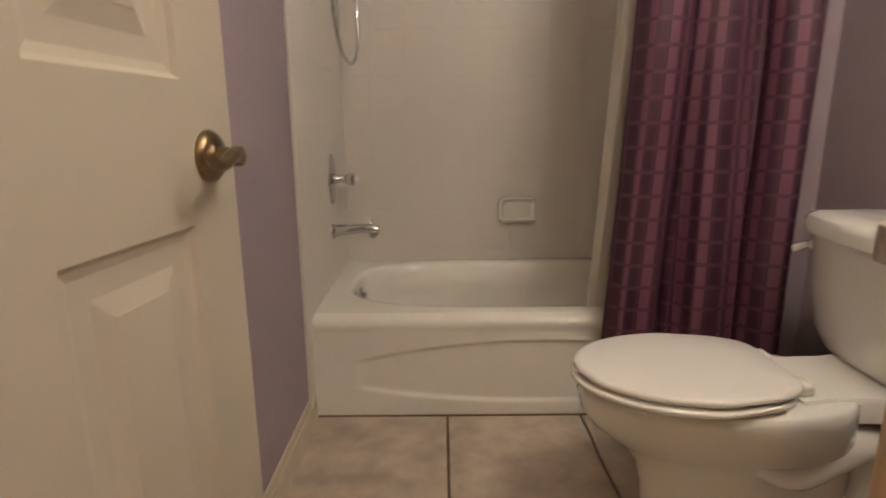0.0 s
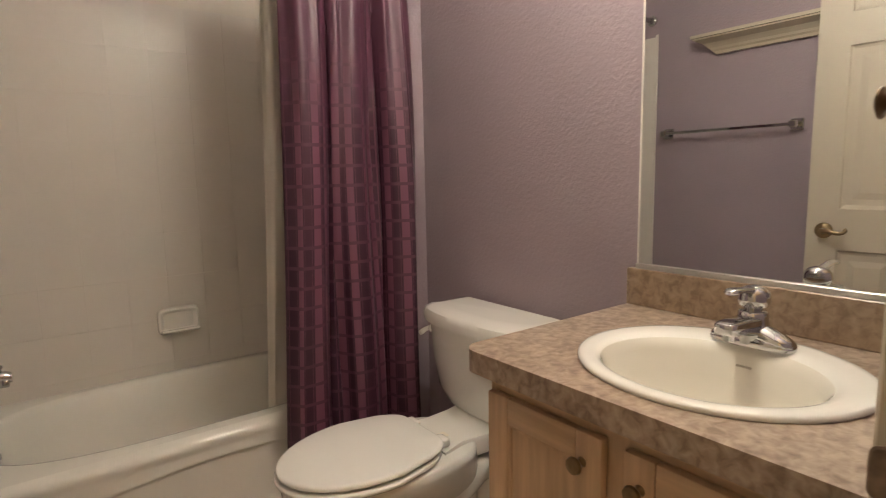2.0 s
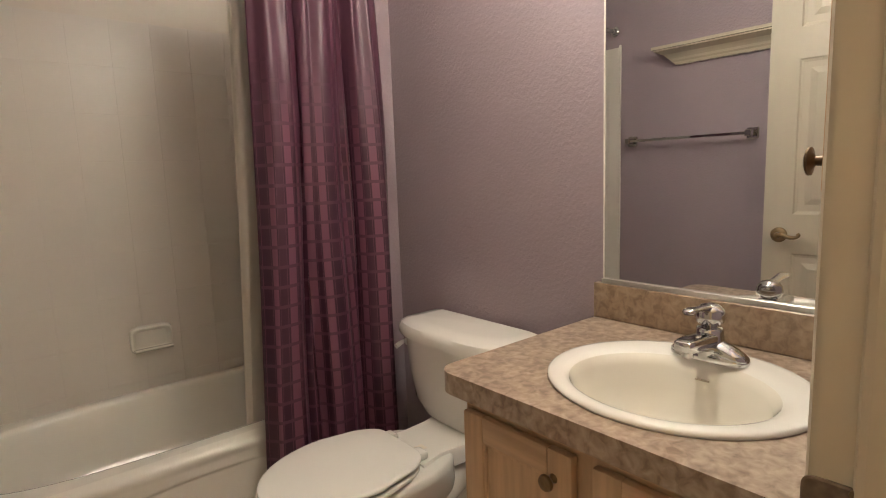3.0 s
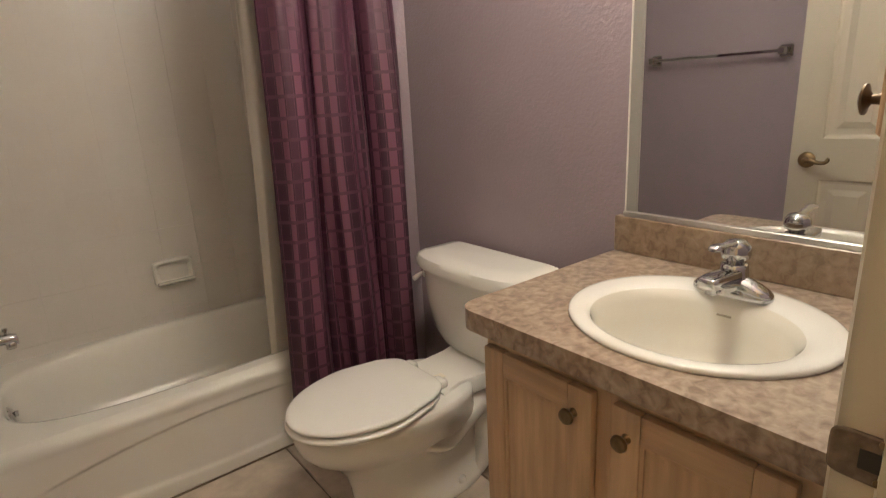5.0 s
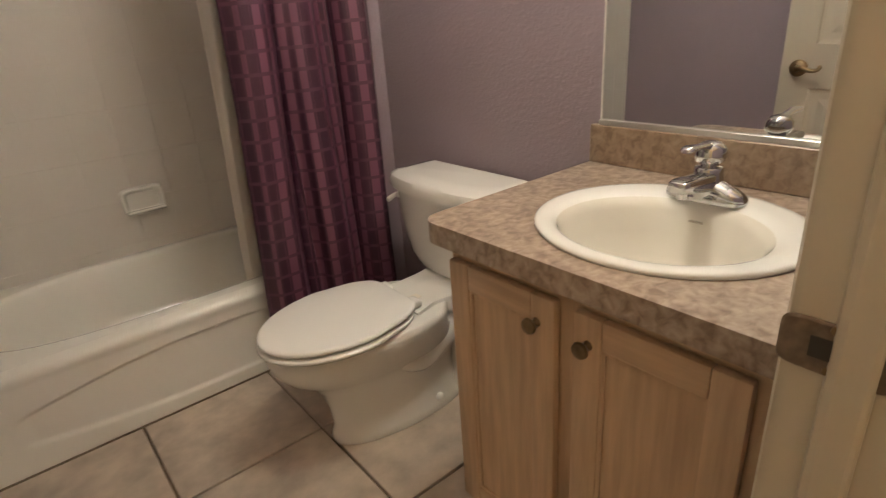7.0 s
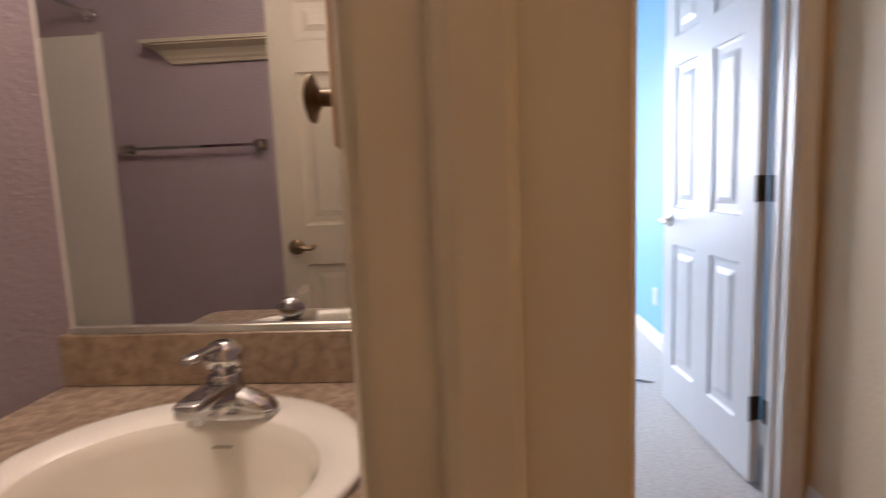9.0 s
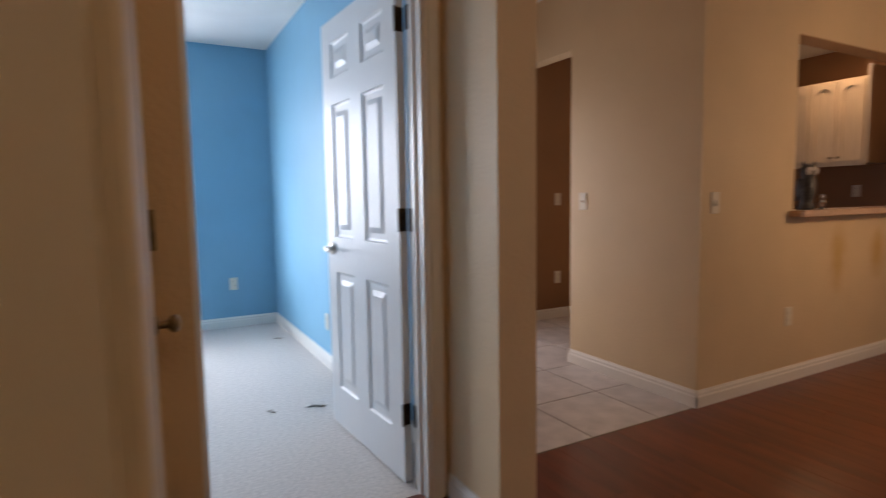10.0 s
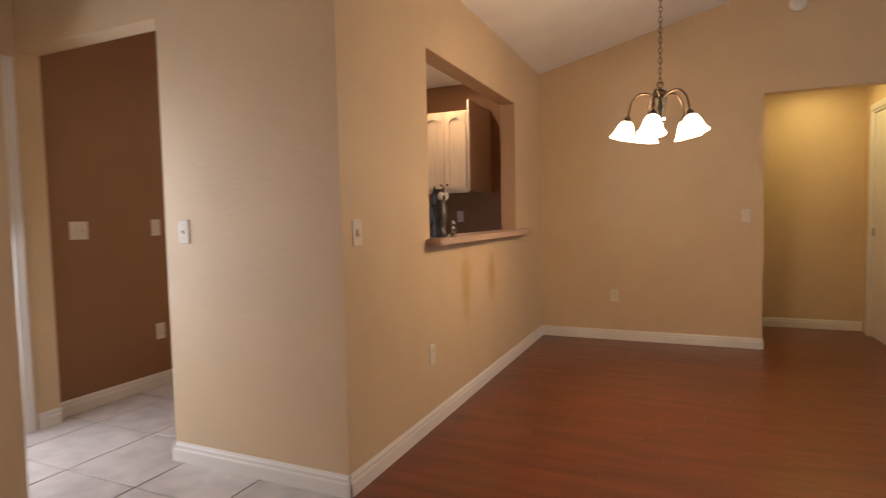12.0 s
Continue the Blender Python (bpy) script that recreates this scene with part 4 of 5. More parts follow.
def countertop():
    c = thing("countertop", "brown stone-patterned laminate countertop with a rounded corner", "countertop")
    x0, x1, y0, y1, r = 0.945, 1.529, 0.324, 1.046, 0.045
    out = [(x1, y0), (x1, y1)]
    out += [(x0 + r + r * math.cos(a), y1 - r + r * math.sin(a)) for a in [math.pi / 2 + math.pi / 2 * k / 8 for k in range(9)]]
    out += [(x0, y0)]
    hole = [(SX + 0.200 * math.cos(math.tau * k / 48), SY + 0.222 * math.sin(math.tau * k / 48)) for k in range(48)]
    bm = bmesh.new()

    def ring(pts, z):
        vs = [bm.verts.new((x, y, z)) for x, y in pts]
        return vs, [bm.edges.new((vs[i], vs[(i + 1) % len(vs)])) for i in range(len(vs))]

    for z in (ZC, ZC - 0.045):
        o, eo = ring(out, z)
        h, eh = ring(hole, z)
        bmesh.ops.triangle_fill(bm, edges=eo + eh, use_beauty=True)
    for pts in (out, hole):
        loft(bm, [[(x, y, z) for x, y in pts] for z in (ZC, ZC - 0.045)], False, False)
    bmesh.ops.remove_doubles(bm, verts=bm.verts, dist=1e-5)
    part("slab", bm, COUNTER, c)
    part("backsplash", boxm(1.506, 1.529, y0, y1, ZC + 0.0005, ZC + 0.096, 0.002), SPLASH, c)
    return c


countertop()


def sink():
    s = thing("sink", "oval drop-in china sink with a cream basin", "sink")

    def el(rx, ry, z, dx=0.0, p=2.0):
        return circle(rx, z, 56, ry * 0.94, SX + dx, SY, p)

    bm = bmesh.new()
    rings = [el(0.219, 0.254, ZC - 0.0005), el(0.222, 0.257, ZC + 0.004), el(0.221, 0.256, ZC + 0.008), el(0.216, 0.251, ZC + 0.0105), el(0.204, 0.240, ZC + 0.0115, -0.002), el(0.186, 0.218, ZC + 0.011, -0.012), el(0.171, 0.204, ZC + 0.0085, -0.021), el(0.164, 0.197, ZC + 0.004, -0.025)]
    loft(bm, rings, False, False)
    part("rim", bm, CHINA, s, "", 60)
    bm = bmesh.new()
    loft(bm, [el(0.164, 0.197, ZC + 0.004, -0.025), el(0.159, 0.192, ZC - 0.003, -0.028), el(0.154, 0.186, ZC - 0.016, -0.032), el(0.146, 0.177, ZC - 0.06, -0.034), el(0.130, 0.157, ZC - 0.105, -0.034), el(0.10, 0.124, ZC - 0.136, -0.034), el(0.05, 0.06, ZC - 0.149, -0.034), el(0.022, 0.022, ZC - 0.152, -0.034)], False, True)
    part("basin", bm, BISCUIT, s, "cream glazed basin", 60)
    part("drain", lathe([(0.024, 0), (0.026, 0.003), (0.018, 0.004), (0.016, 0.008), (0.002, 0.009)], 20, pose(SX - 0.034, SY, ZC - 0.152)), CHROME, s, "chrome drain", 40)
    part("maker_mark", boxm(SX + 0.1145, SX + 0.1205, SY - 0.014, SY + 0.014, ZC - 0.031, ZC - 0.028), mat("printed_mark", (0.40, 0.36, 0.30), 0.5), s, "small dark printed mark")
    return s


sink()


def faucet():
    f = thing("sink_faucet", "chrome single-lever faucet on the sink's rear deck", "faucet")
    bx, by, bz = SX + 0.148, SY + 0.002, ZC + 0.0105

    def sect(x, y, z, w, h, p, n=20):
        """Rounded section across y at x."""
        return [(bx + x, by + y + w * math.copysign(abs(math.cos(q)) ** p, math.cos(q)), bz + z + h * math.copysign(abs(math.sin(q)) ** p, math.sin(q))) for q in [math.tau * k / n for k in range(n)]]

    # base: a flat plate with a swelling lobe at each end
    bm = bmesh.new()
    loft(bm, [circle(rx, z, 36, ry, bx, by, p) for rx, ry, z, p in ((0.029, 0.077, bz, 2.8), (0.030, 0.078, bz + 0.005, 2.8), (0.029, 0.076, bz + 0.012, 2.6), (0.024, 0.065, bz + 0.018, 2.3), (0.018, 0.030, bz + 0.022, 2.0))])
    part("base", bm, CHROME, f, "", 60)
    for s in (-1, 1):
        bm = bmesh.new()
        loft(bm, [[(bx + r * math.cos(q), by + s * y, bz + z0 + h * math.sin(q)) for q in [math.tau * k / 20 for k in range(20)]] for y, r, h, z0 in ((0.018, 0.024, 0.028, 0.016), (0.035, 0.025, 0.024, 0.014), (0.052, 0.025, 0.018, 0.012), (0.066, 0.021, 0.012, 0.010), (0.075, 0.012, 0.007, 0.008))])
        part("lobe", bm, CHROME, f, "", 60)
    bm = bmesh.new()
    loft(bm, [circle(rx, z, 28, rx, bx + dx, by) for rx, z, dx in ((0.031, bz + 0.004, 0), (0.030, bz + 0.03, 0), (0.027, bz + 0.05, 0), (0.026, bz + 0.062, 0), (0.023, bz + 0.066, 0))])
    part("body", bm, CHROME, f, "", 60)
    bm = bmesh.new()
    loft(bm, [sect(0.005, 0, 0.036, 0.024, 0.022, 0.5), sect(-0.03, 0, 0.040, 0.023, 0.018, 0.45), sect(-0.07, 0, 0.045, 0.021, 0.015, 0.4), sect(-0.10, 0, 0.048, 0.020, 0.013, 0.4), sect(-0.112, 0, 0.048, 0.018, 0.011, 0.4), sect(-0.115, 0, 0.048, 0.014, 0.008, 0.4)])
    sp = part("spout", bm, CHROME, f, "", 50)
    part("aerator", lathe([(0.011, 0), (0.011, 0.014)], 16, pose(bx - 0.092, by, bz + 0.024)), CHROME, sp, "", 40)
    bm = bmesh.new()
    loft(bm, [circle(rx, z, 28, rx, bx + dx, by) for rx, z, dx in ((0.016, bz + 0.064, 0), (0.016, bz + 0.070, 0), (0.026, bz + 0.076, 0), (0.029, bz + 0.086, 0.001), (0.027, bz + 0.100, 0.001), (0.019, bz + 0.110, 0.0), (0.006, bz + 0.114, 0.0))])
    hd = part("handle_dome", bm, CHROME, f, "", 60)
    bm = bmesh.new()
    loft(bm, [sect(0.0, 0, 0.104, 0.012, 0.008, 0.8), sect(-0.03, 0, 0.108, 0.010, 0.006, 0.8), sect(-0.055, 0, 0.112, 0.010, 0.005, 0.8), sect(-0.080, 0, 0.114, 0.013, 0.006, 0.8), sect(-0.094, 0, 0.113, 0.012, 0.006, 0.8), sect(-0.100, 0, 0.112, 0.007, 0.003, 0.8)])
    part("lever", bm, CHROME, hd, "", 60)
    return f


faucet()

# mirror on the wall above the backsplash
mr = thing("mirror", "large frameless wall mirror over the sink", "mirror")
part("glass", boxm(1.519, 1.526, 0.326, 1.020, 0.9195, 1.98), MIRROR, mr)
part("channel", boxm(1.510, 1.5295, 0.326, 1.024, 0.9065, 0.9195, 0.001), mat("aluminium_channel", (0.62, 0.60, 0.56), 0.3, 0.9), mr, "thin aluminium mirror channel")
part("edge", boxm(1.517, 1.5285, 1.0205, 1.024, 0.9195, 1.98), WHITE_TRIM, mr, "bevelled white mirror edge")

# towel bar and small moulded shelf on the wall behind the door
tb = thing("towel_bar", "chrome square towel bar on the lilac wall", "towel bar")
part("bar", boxm(0.048, 0.062, 1.247, 1.848, 1.340, 1.354, 0.002), CHROME, tb)
for y in (1.240, 1.855):
    bm = boxm(0.0005, 0.012, y - 0.026, y + 0.026, 1.321, 1.373, 0.003)
    box(bm, 0.012, 0.066, y - 0.014, y + 0.014, 1.332, 1.362, 0.003)
    part("bracket", bm, CHROME, tb)
sh = thing("wall_shelf", "cream crown-moulding ledge shelf on the lilac wall", "shelf")
bm = bmesh.new()
prof = [(0.0005, 0, 0.085), (0.018, 0, 0.085), (0.022, 0.012, 0.075), (0.030, 0.020, 0.070), (0.036, 0.030, 0.058), (0.055, 0.050, 0.040), (0.085, 0.062, 0.018), (0.095, 0.066, 0.010), (0.095, 0.072, 0.006), (0.105, 0.074, 0.0), (0.105, 0.088, 0.0), (0.0005, 0.088, 0.0)]
loft(bm, [[(x, (0.98 + m) if e == 0 else (1.70 - m), 1.713 + z) for x, z, m in prof] for e in (0, 1)])
part("moulding", bm, TRIM, sh)

# medicine cabinet on the wall beside the doorway, seen edge-on with its knob
mc = thing("medicine_cabinet", "stained wooden wall cabinet with a dark bronze knob", "cabinet")
part("body", boxm(0.925, 1.33, 0.3265, 0.348, 1.185, 1.80), MAPLE, mc)
cd = part("door", boxm(0.920, 1.335, 0.349, 0.364, 1.18, 1.805, 0.003), MAPLE, mc)
part("knob", lathe([(0.006, 0), (0.005, 0.012), (0.010, 0.016), (0.0155, 0.017), (0.0155, 0.019), (0.009, 0.022), (0.001, 0.023)], 22, pose(0.945, 0.364, 1.214, -90, 0, 0)), DARKB, cd, "dark bronze knob", 40)

# assumed ceiling light, never in view: two lit glass cups under a round canopy
cl = thing("assumed_ceiling_light", "assumed nickel two-cup bathroom ceiling light with lit glass, out of view", "lamp")
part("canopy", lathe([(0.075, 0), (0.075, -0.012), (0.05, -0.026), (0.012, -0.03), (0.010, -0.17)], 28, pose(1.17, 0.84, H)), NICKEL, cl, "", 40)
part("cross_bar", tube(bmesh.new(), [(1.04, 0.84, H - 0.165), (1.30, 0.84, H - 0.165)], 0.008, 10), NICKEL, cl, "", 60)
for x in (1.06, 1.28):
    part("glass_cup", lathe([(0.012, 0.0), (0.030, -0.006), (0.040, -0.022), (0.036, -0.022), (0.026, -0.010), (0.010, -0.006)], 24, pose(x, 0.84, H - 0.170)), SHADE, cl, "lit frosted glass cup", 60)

# ---- little hall ----
def switch_plate(name, label, m, gangs=1, material=PLASTIC, toggles=True, w=None):
    """A wall plate in its own xz plane that looks along local -y."""
    s = thing(name, label, "light switch" if toggles else "outlet")
    w = w or (0.070 + 0.046 * (gangs - 1))
    bm = bmesh.new()
    loft(bm, [[(sx * (w / 2 - i), -d, sz * (0.0575 - i)) for sx, sz in ((-1, -1), (1, -1), (1, 1), (-1, 1))] for i, d in ((0, 0.0005), (0, 0.003), (0.003, 0.0055), (0.006, 0.006))], False, True)
    plate = part("plate", bm, material, s)
    for g in range(gangs):
        x = (g - (gangs - 1) / 2) * 0.046
        if toggles:
            part("slot", boxm(x - 0.0055, x + 0.0055, -0.0066, -0.0058, -0.012, 0.012), material, plate)
            part("toggle", loft(bmesh.new(), [[(x + sx * 0.0042, -0.006, -0.005 + sz * 0.006) for sx, sz in ((-1, -1), (1, -1), (1, 1), (-1, 1))], [(x + sx * 0.0034, -0.020, 0.006 + sz * 0.0035) for sx, sz in ((-1, -1), (1, -1), (1, 1), (-1, 1))]]), material, plate)
        else:
            for z in (-0.020, 0.020):
                sk = part("socket", loft(bmesh.new(), [[(x + 0.0165 * math.cos(math.tau * k / 20), -d, z + 0.0135 * math.sin(math.tau * k / 20)) for k in range(20)] for d in (0.006, 0.0072)], False, True), material, plate)
                for dx in (-0.006, 0.006):
                    part("slit", boxm(x + dx - 0.001, x + dx + 0.001, -0.0078, -0.0070, z - 0.002, z + 0.007), SLOT, sk)
        for z in ((-0.030, 0.030) if toggles else (0.0,)):
            part("screw", lathe([(0.0035, 0), (0.003, 0.001), (0.0004, 0.0013)], 10, pose(x, -0.006, z, 90, 0, 0)), NICKEL if toggles else material, plate)
    s.matrix_world = m
    return s


def faces(x, y, z, way):
    """Pose of a plate on a wall that looks along way."""
    return pose(x, y, z, 0, 0, {"-y": 0, "+x": 90, "+y": 180, "-x": -90}[way])


switch_plate("light_switch", "ivory two-gang toggle switch plate on the textured wall", faces(0.780, -0.683, 1.077, "+y"), 2)

# linen closet door beside the bathroom, seen edge-on
cl2 = thing("closet_door", "cream narrow closet door with a bronze knob", "door")
part("leaf", boxm(1.663, 1.955, 0.196, 0.220, 0.012, 2.05, 0.003), DOORP, cl2)
part("knob", lathe([(0.022, 0), (0.020, 0.005), (0.009, 0.009), (0.009, 0.026), (0.019, 0.034), (0.020, 0.044), (0.014, 0.050), (0.002, 0.052)], 22, pose(1.905, 0.196, 0.90, 90, 0, 0)), BRONZE, cl2, "antique bronze knob", 40)
for z in (0.3, 1.105, 1.82):
    hg = part("hinge", boxm(1.93, 1.962, 0.1925, 0.1945, z - 0.045, z + 0.045), BRONZE, cl2, "antique bronze hinge")
    part("knuckle", lathe([(0.007, -0.046), (0.007, 0.046)], 10, pose(1.958, 0.188, z)), BRONZE, hg, "", 40)
# added dome fixture, out of view, above the hall's fill light
hl = thing("added_hall_fixture", "added flush glass dome for the little hall's fill light, out of view", "lamp")
part("pan", lathe([(0.13, 0), (0.13, -0.02), (0.12, -0.026)], 28, pose(0.45, -0.20, H)), NICKEL, hl, "", 40)
part("dome", lathe([(0.118, -0.0265), (0.11, -0.045), (0.07, -0.07), (0.004, -0.08)], 28, pose(0.45, -0.20, H)), SHADE, hl, "", 60)

# ---- bedroom ----
bed_door = panel_door("bedroom_door", "white six-panel door standing open in the blue bedroom", 0.80, 2.03, 0.035, DOORB, pose(2.550, -0.712, 0, 0, 0, 3.5))
lever_set(bed_door, 0.735, 0.925, 0.035, 1, -1, NICKEL)
lever_set(bed_door, 0.735, 0.925, 0.0, -1, -1, NICKEL)
for z in (0.297, 1.086, 1.85):
    h = part("hinge", boxm(-0.002, 0.0005, 0.002, 0.034, z - 0.045, z + 0.045, 0.0005), DARKB, bed_door, "dark bronze hinge")
    part("knuckle", lathe([(0.0065, -0.046), (0.0065, 0.046)], 12, pose(-0.006, 0.038, z)), DARKB, h, "", 40)
    part("jamb_leaf", boxm(2.494, 2.530, -0.7100, -0.7085, z - 0.045, z + 0.045), DARKB, bed_frame, "dark bronze hinge leaf")

switch_plate("outlet", "ivory wall outlet on the blue wall", faces(6.00, -0.505, 0.408, "-x"), 1, PLASTIC, False)
switch_plate("outlet", "ivory wall outlet on the blue wall", faces(4.30, -0.89, 0.323, "+y"), 1, PLASTIC, False)

wn1 = thing("window_1", "bright bedroom window with white frame, sill and lowered mini blinds", "window", kind="structure")
part("window_sill", boxm(5.930, 6.060, -0.02, 1.46, 0.625, 0.66, 0.004), WHITE_TRIM, wn1)
for y0, y1, z0, z1 in ((0.02, 0.06, 0.66, 2.10), (1.38, 1.42, 0.66, 2.10), (0.06, 1.38, 0.66, 0.70), (0.06, 1.38, 2.06, 2.10), (0.06, 1.38, 1.36, 1.40)):
    part("window_frame", boxm(6.055, 6.105, y0, y1, z0, z1, 0.003), WHITE_TRIM, wn1)
for z0, z1 in ((0.70, 1.36), (1.40, 2.06)):
    pn = part("pane", boxm(6.078, 6.084, 0.06, 1.38, z0, z1), GLASS, wn1)
    pn.visible_shadow = False
bl = thing("window_blind", "white horizontal mini blind drawn over the window", "blind")
part("head_rail", boxm(6.005, 6.035, 0.03, 1.41, 2.06, 2.095, 0.003), WHITE_TRIM, bl)
slat = mesh_of("slat", loft(bmesh.new(), [[(x, y, z) for x, z in ((-0.012, -0.006), (0, 0.001), (0.012, 0.006), (0.0, 0.002))] for y in (0.032, 1.408)]), WHITE_TRIM)
for k in range(60):
    ob = new("slat", slat)
    ob.location, ob.parent = (6.020, 0, 0.70 + k * 0.0225), bl
part("bottom_rail", boxm(6.008, 6.032, 0.03, 1.41, 0.665, 0.685, 0.003), WHITE_TRIM, bl)

# scuffs in the carpet
for x, y, a, s in ((3.58, -0.66, 75, 0.6), (3.62, -0.385, 40, 0.3), (5.30, -0.80, 80, 0.5)):
    lt = thing("carpet_scuff", "dark scuffed tuft in the pale carpet", "carpet mark")
    bm = bmesh.new()
    tube(bm, curve([(0, 0, 0.004), (0.06 * s, 0.012, 0.006), (0.13 * s, -0.006, 0.005), (0.2 * s, 0.01, 0.004)], 5), [0.001 + 0.007 * math.sin(math.pi * k / 15) for k in range(16)], 6)
    part("tuft", bm, mat("scuffed_pile", (0.44, 0.395, 0.355), 0.95, var=0.2), lt, "", 60)
    lt.matrix_world = pose(x, y, 0, 0, 0, a)

# ---- foyer ----
ed = thing("entry_door", "white entry door with a tall glass light", "door")
bm = bmesh.new()
for y0, y1, z0, z1 in ((-2.313, -2.175, 0.012, 2.035), (-1.575, -1.437, 0.012, 2.035), (-2.175, -1.575, 0.012, 0.30), (-2.175, -1.575, 1.90, 2.035)):
    box(bm, XE + 0.045, XE + 0.09, y0, y1, z0, z1)
part("leaf", bm, WHITE_TRIM, ed)
bm = bmesh.new()
for y0, y1, z0, z1 in ((-2.195, -2.155, 0.28, 1.92), (-1.595, -1.555, 0.28, 1.92), (-2.155, -1.595, 0.28, 0.32), (-2.155, -1.595, 1.88, 1.92)):
    box(bm, XE + 0.034, XE + 0.045, y0, y1, z0, z1, 0.003)
part("glazing_bead", bm, WHITE_TRIM, ed)
gp = part("pane", boxm(XE + 0.064, XE + 0.070, -2.175, -1.575, 0.30, 1.90), GLASS, ed)
gp.visible_shadow = False
part("door_knob", lathe([(0.03, 0), (0.028, 0.006), (0.011, 0.01), (0.011, 0.035), (0.026, 0.045), (0.027, 0.058), (0.002, 0.066)], 20, pose(XE + 0.045, -1.505, 0.95, 0, -90, 0)), BRONZE, ed, "bronze door knob", 40)

switch_plate("light_switch", "ivory toggle switch on the beige foyer wall", faces(3.39, -2.41, 1.136, "+y"))
# dimmer plate with a round knob near the pass-through wall's corner
th = thing("dimmer_switch", "narrow white dimmer plate on the beige wall corner", "light switch")
part("plate", boxm(XK - 0.006, XK - 0.0005, -2.558, -2.488, 1.064, 1.181, 0.002), PLASTIC, th)
part("dimmer_knob", lathe([(0.016, 0), (0.015, 0.008), (0.012, 0.012), (0.002, 0.013)], 18, pose(XK - 0.006, -2.523, 1.122, 0, -90, 0)), PLASTIC, th, "round dimmer knob", 40)
switch_plate("light_switch", "ivory two-gang switch plate on the brown wall", faces(XE + 0.08, -2.749, 1.144, "-x"), 2)
switch_plate("light_switch", "ivory switch plate on the brown wall", faces(XE + 0.08, -3.30, 1.15, "-x"))
switch_plate("outlet", "ivory outlet low on the brown wall", faces(XE + 0.08, -3.30, 0.397, "-x"), 1, PLASTIC, False)

# ---- dining room ----
switch_plate("outlet", "ivory outlet under the pass-through", faces(XK, -3.258, 0.412, "-x"), 1, PLASTIC, False)
switch_plate("outlet", "ivory outlet on the far dining wall", faces(1.805, YF, 0.417, "+y"), 1, PLASTIC, False)
switch_plate("light_switch", "ivory toggle switch beside the far opening", faces(0.728, YF, 1.142, "+y"))

lg = thing("pass_through_ledge", "pinkish stone laminate ledge of the pass-through", "ledge")
bm = bmesh.new()
out = [(2.66, -4.96), (2.66, -3.265), (2.49, -3.265), (2.49, -3.215)]
out += [(2.405 + 0.03 - 0.03 * math.sin(a), -3.215 - 0.03 + 0.03 * math.cos(a)) for a in [math.pi / 2 * k / 6 for k in range(7)]]
out += [(2.405, -5.16), (2.49, -5.16), (2.49, -4.96)]
loft(bm, [[(x, y, z) for x, y in out] for z in (1.028, 1.064)])
part("slab", bm, LEDGE, lg)

def owl():
    """A resin owl on a stump, one mesh."""
    bm = bmesh.new()
    loft(bm, [circle(rx, z, 20, ry, cx, 0) for rx, ry, z, cx in ((0.052, 0.055, 0.0, 0), (0.056, 0.058, 0.012, 0), (0.050, 0.050, 0.035, 0.0), (0.040, 0.044, 0.05, 0.0), (0.045, 0.048, 0.07, 0.0), (0.055, 0.058, 0.11, 0.002), (0.057, 0.060, 0.15, 0.004), (0.050, 0.054, 0.185, 0.002), (0.040, 0.045, 0.205, -0.002), (0.046, 0.053, 0.225, -0.006), (0.047, 0.055, 0.25, -0.006), (0.040, 0.046, 0.272, -0.004), (0.022, 0.026, 0.286, 0.0), (0.004, 0.004, 0.29, 0.0))])
    for s in (-1, 1):
        loft(bm, [circle(r, z, 8, r, -0.004 + dx, s * (0.030 + dy)) for r, z, dx, dy in ((0.016, 0.268, 0, 0), (0.010, 0.288, -0.002, 0.006), (0.002, 0.306, -0.004, 0.010))])
        # folded wings
        loft(bm, [circle(rx, z, 12, 0.012, 0.006 + dx, s * 0.052) for rx, z, dx in ((0.006, 0.055, 0.03), (0.026, 0.10, 0.012), (0.034, 0.15, 0.006), (0.022, 0.19, 0.0), (0.004, 0.20, 0.0))])
    n0 = len(bm.faces)
    for s in (-1, 1):
        bm2 = lathe([(0.026, 0), (0.023, 0.005), (0.009, 0.007)], 14, pose(-0.048, s * 0.020, 0.245, 0, -90, 0))
        me = bpy.data.meshes.new("tmp")
        bm2.to_mesh(me)
        bm2.free()
        bm.from_mesh(me)
        bpy.data.meshes.remove(me)
    bm.faces.ensure_lookup_table()
    for f in bm.faces[n0:]:
        f.material_index = 1
    loft(bm, [circle(r, z, 8, r, -0.054 + dx, 0) for r, z, dx in ((0.004, 0.248, 0.0), (0.009, 0.238, -0.006), (0.002, 0.222, -0.010))])
    return bm


ow = tagged(part("owl_figurine", owl(), [OWLM, OWLF], None, "", 60), "dark grey resin owl figurine on the ledge", "figurine")
ow.matrix_world = pose(2.53, -3.47, 1.0645, 0, 0, -28) @ Matrix.Diagonal((0.92, 0.86, 0.98, 1))
fg = tagged(part("silver_figurine", loft(bmesh.new(), [circle(r, z, 16) for r, z in ((0.022, 0.0), (0.024, 0.006), (0.010, 0.014), (0.020, 0.03), (0.024, 0.045), (0.012, 0.062), (0.018, 0.075), (0.016, 0.088), (0.004, 0.098))]), CHROME, None, "", 40), "small shiny silver figurine beside the owl", "figurine")
fg.matrix_world = pose(2.455, -3.50, 1.0645)


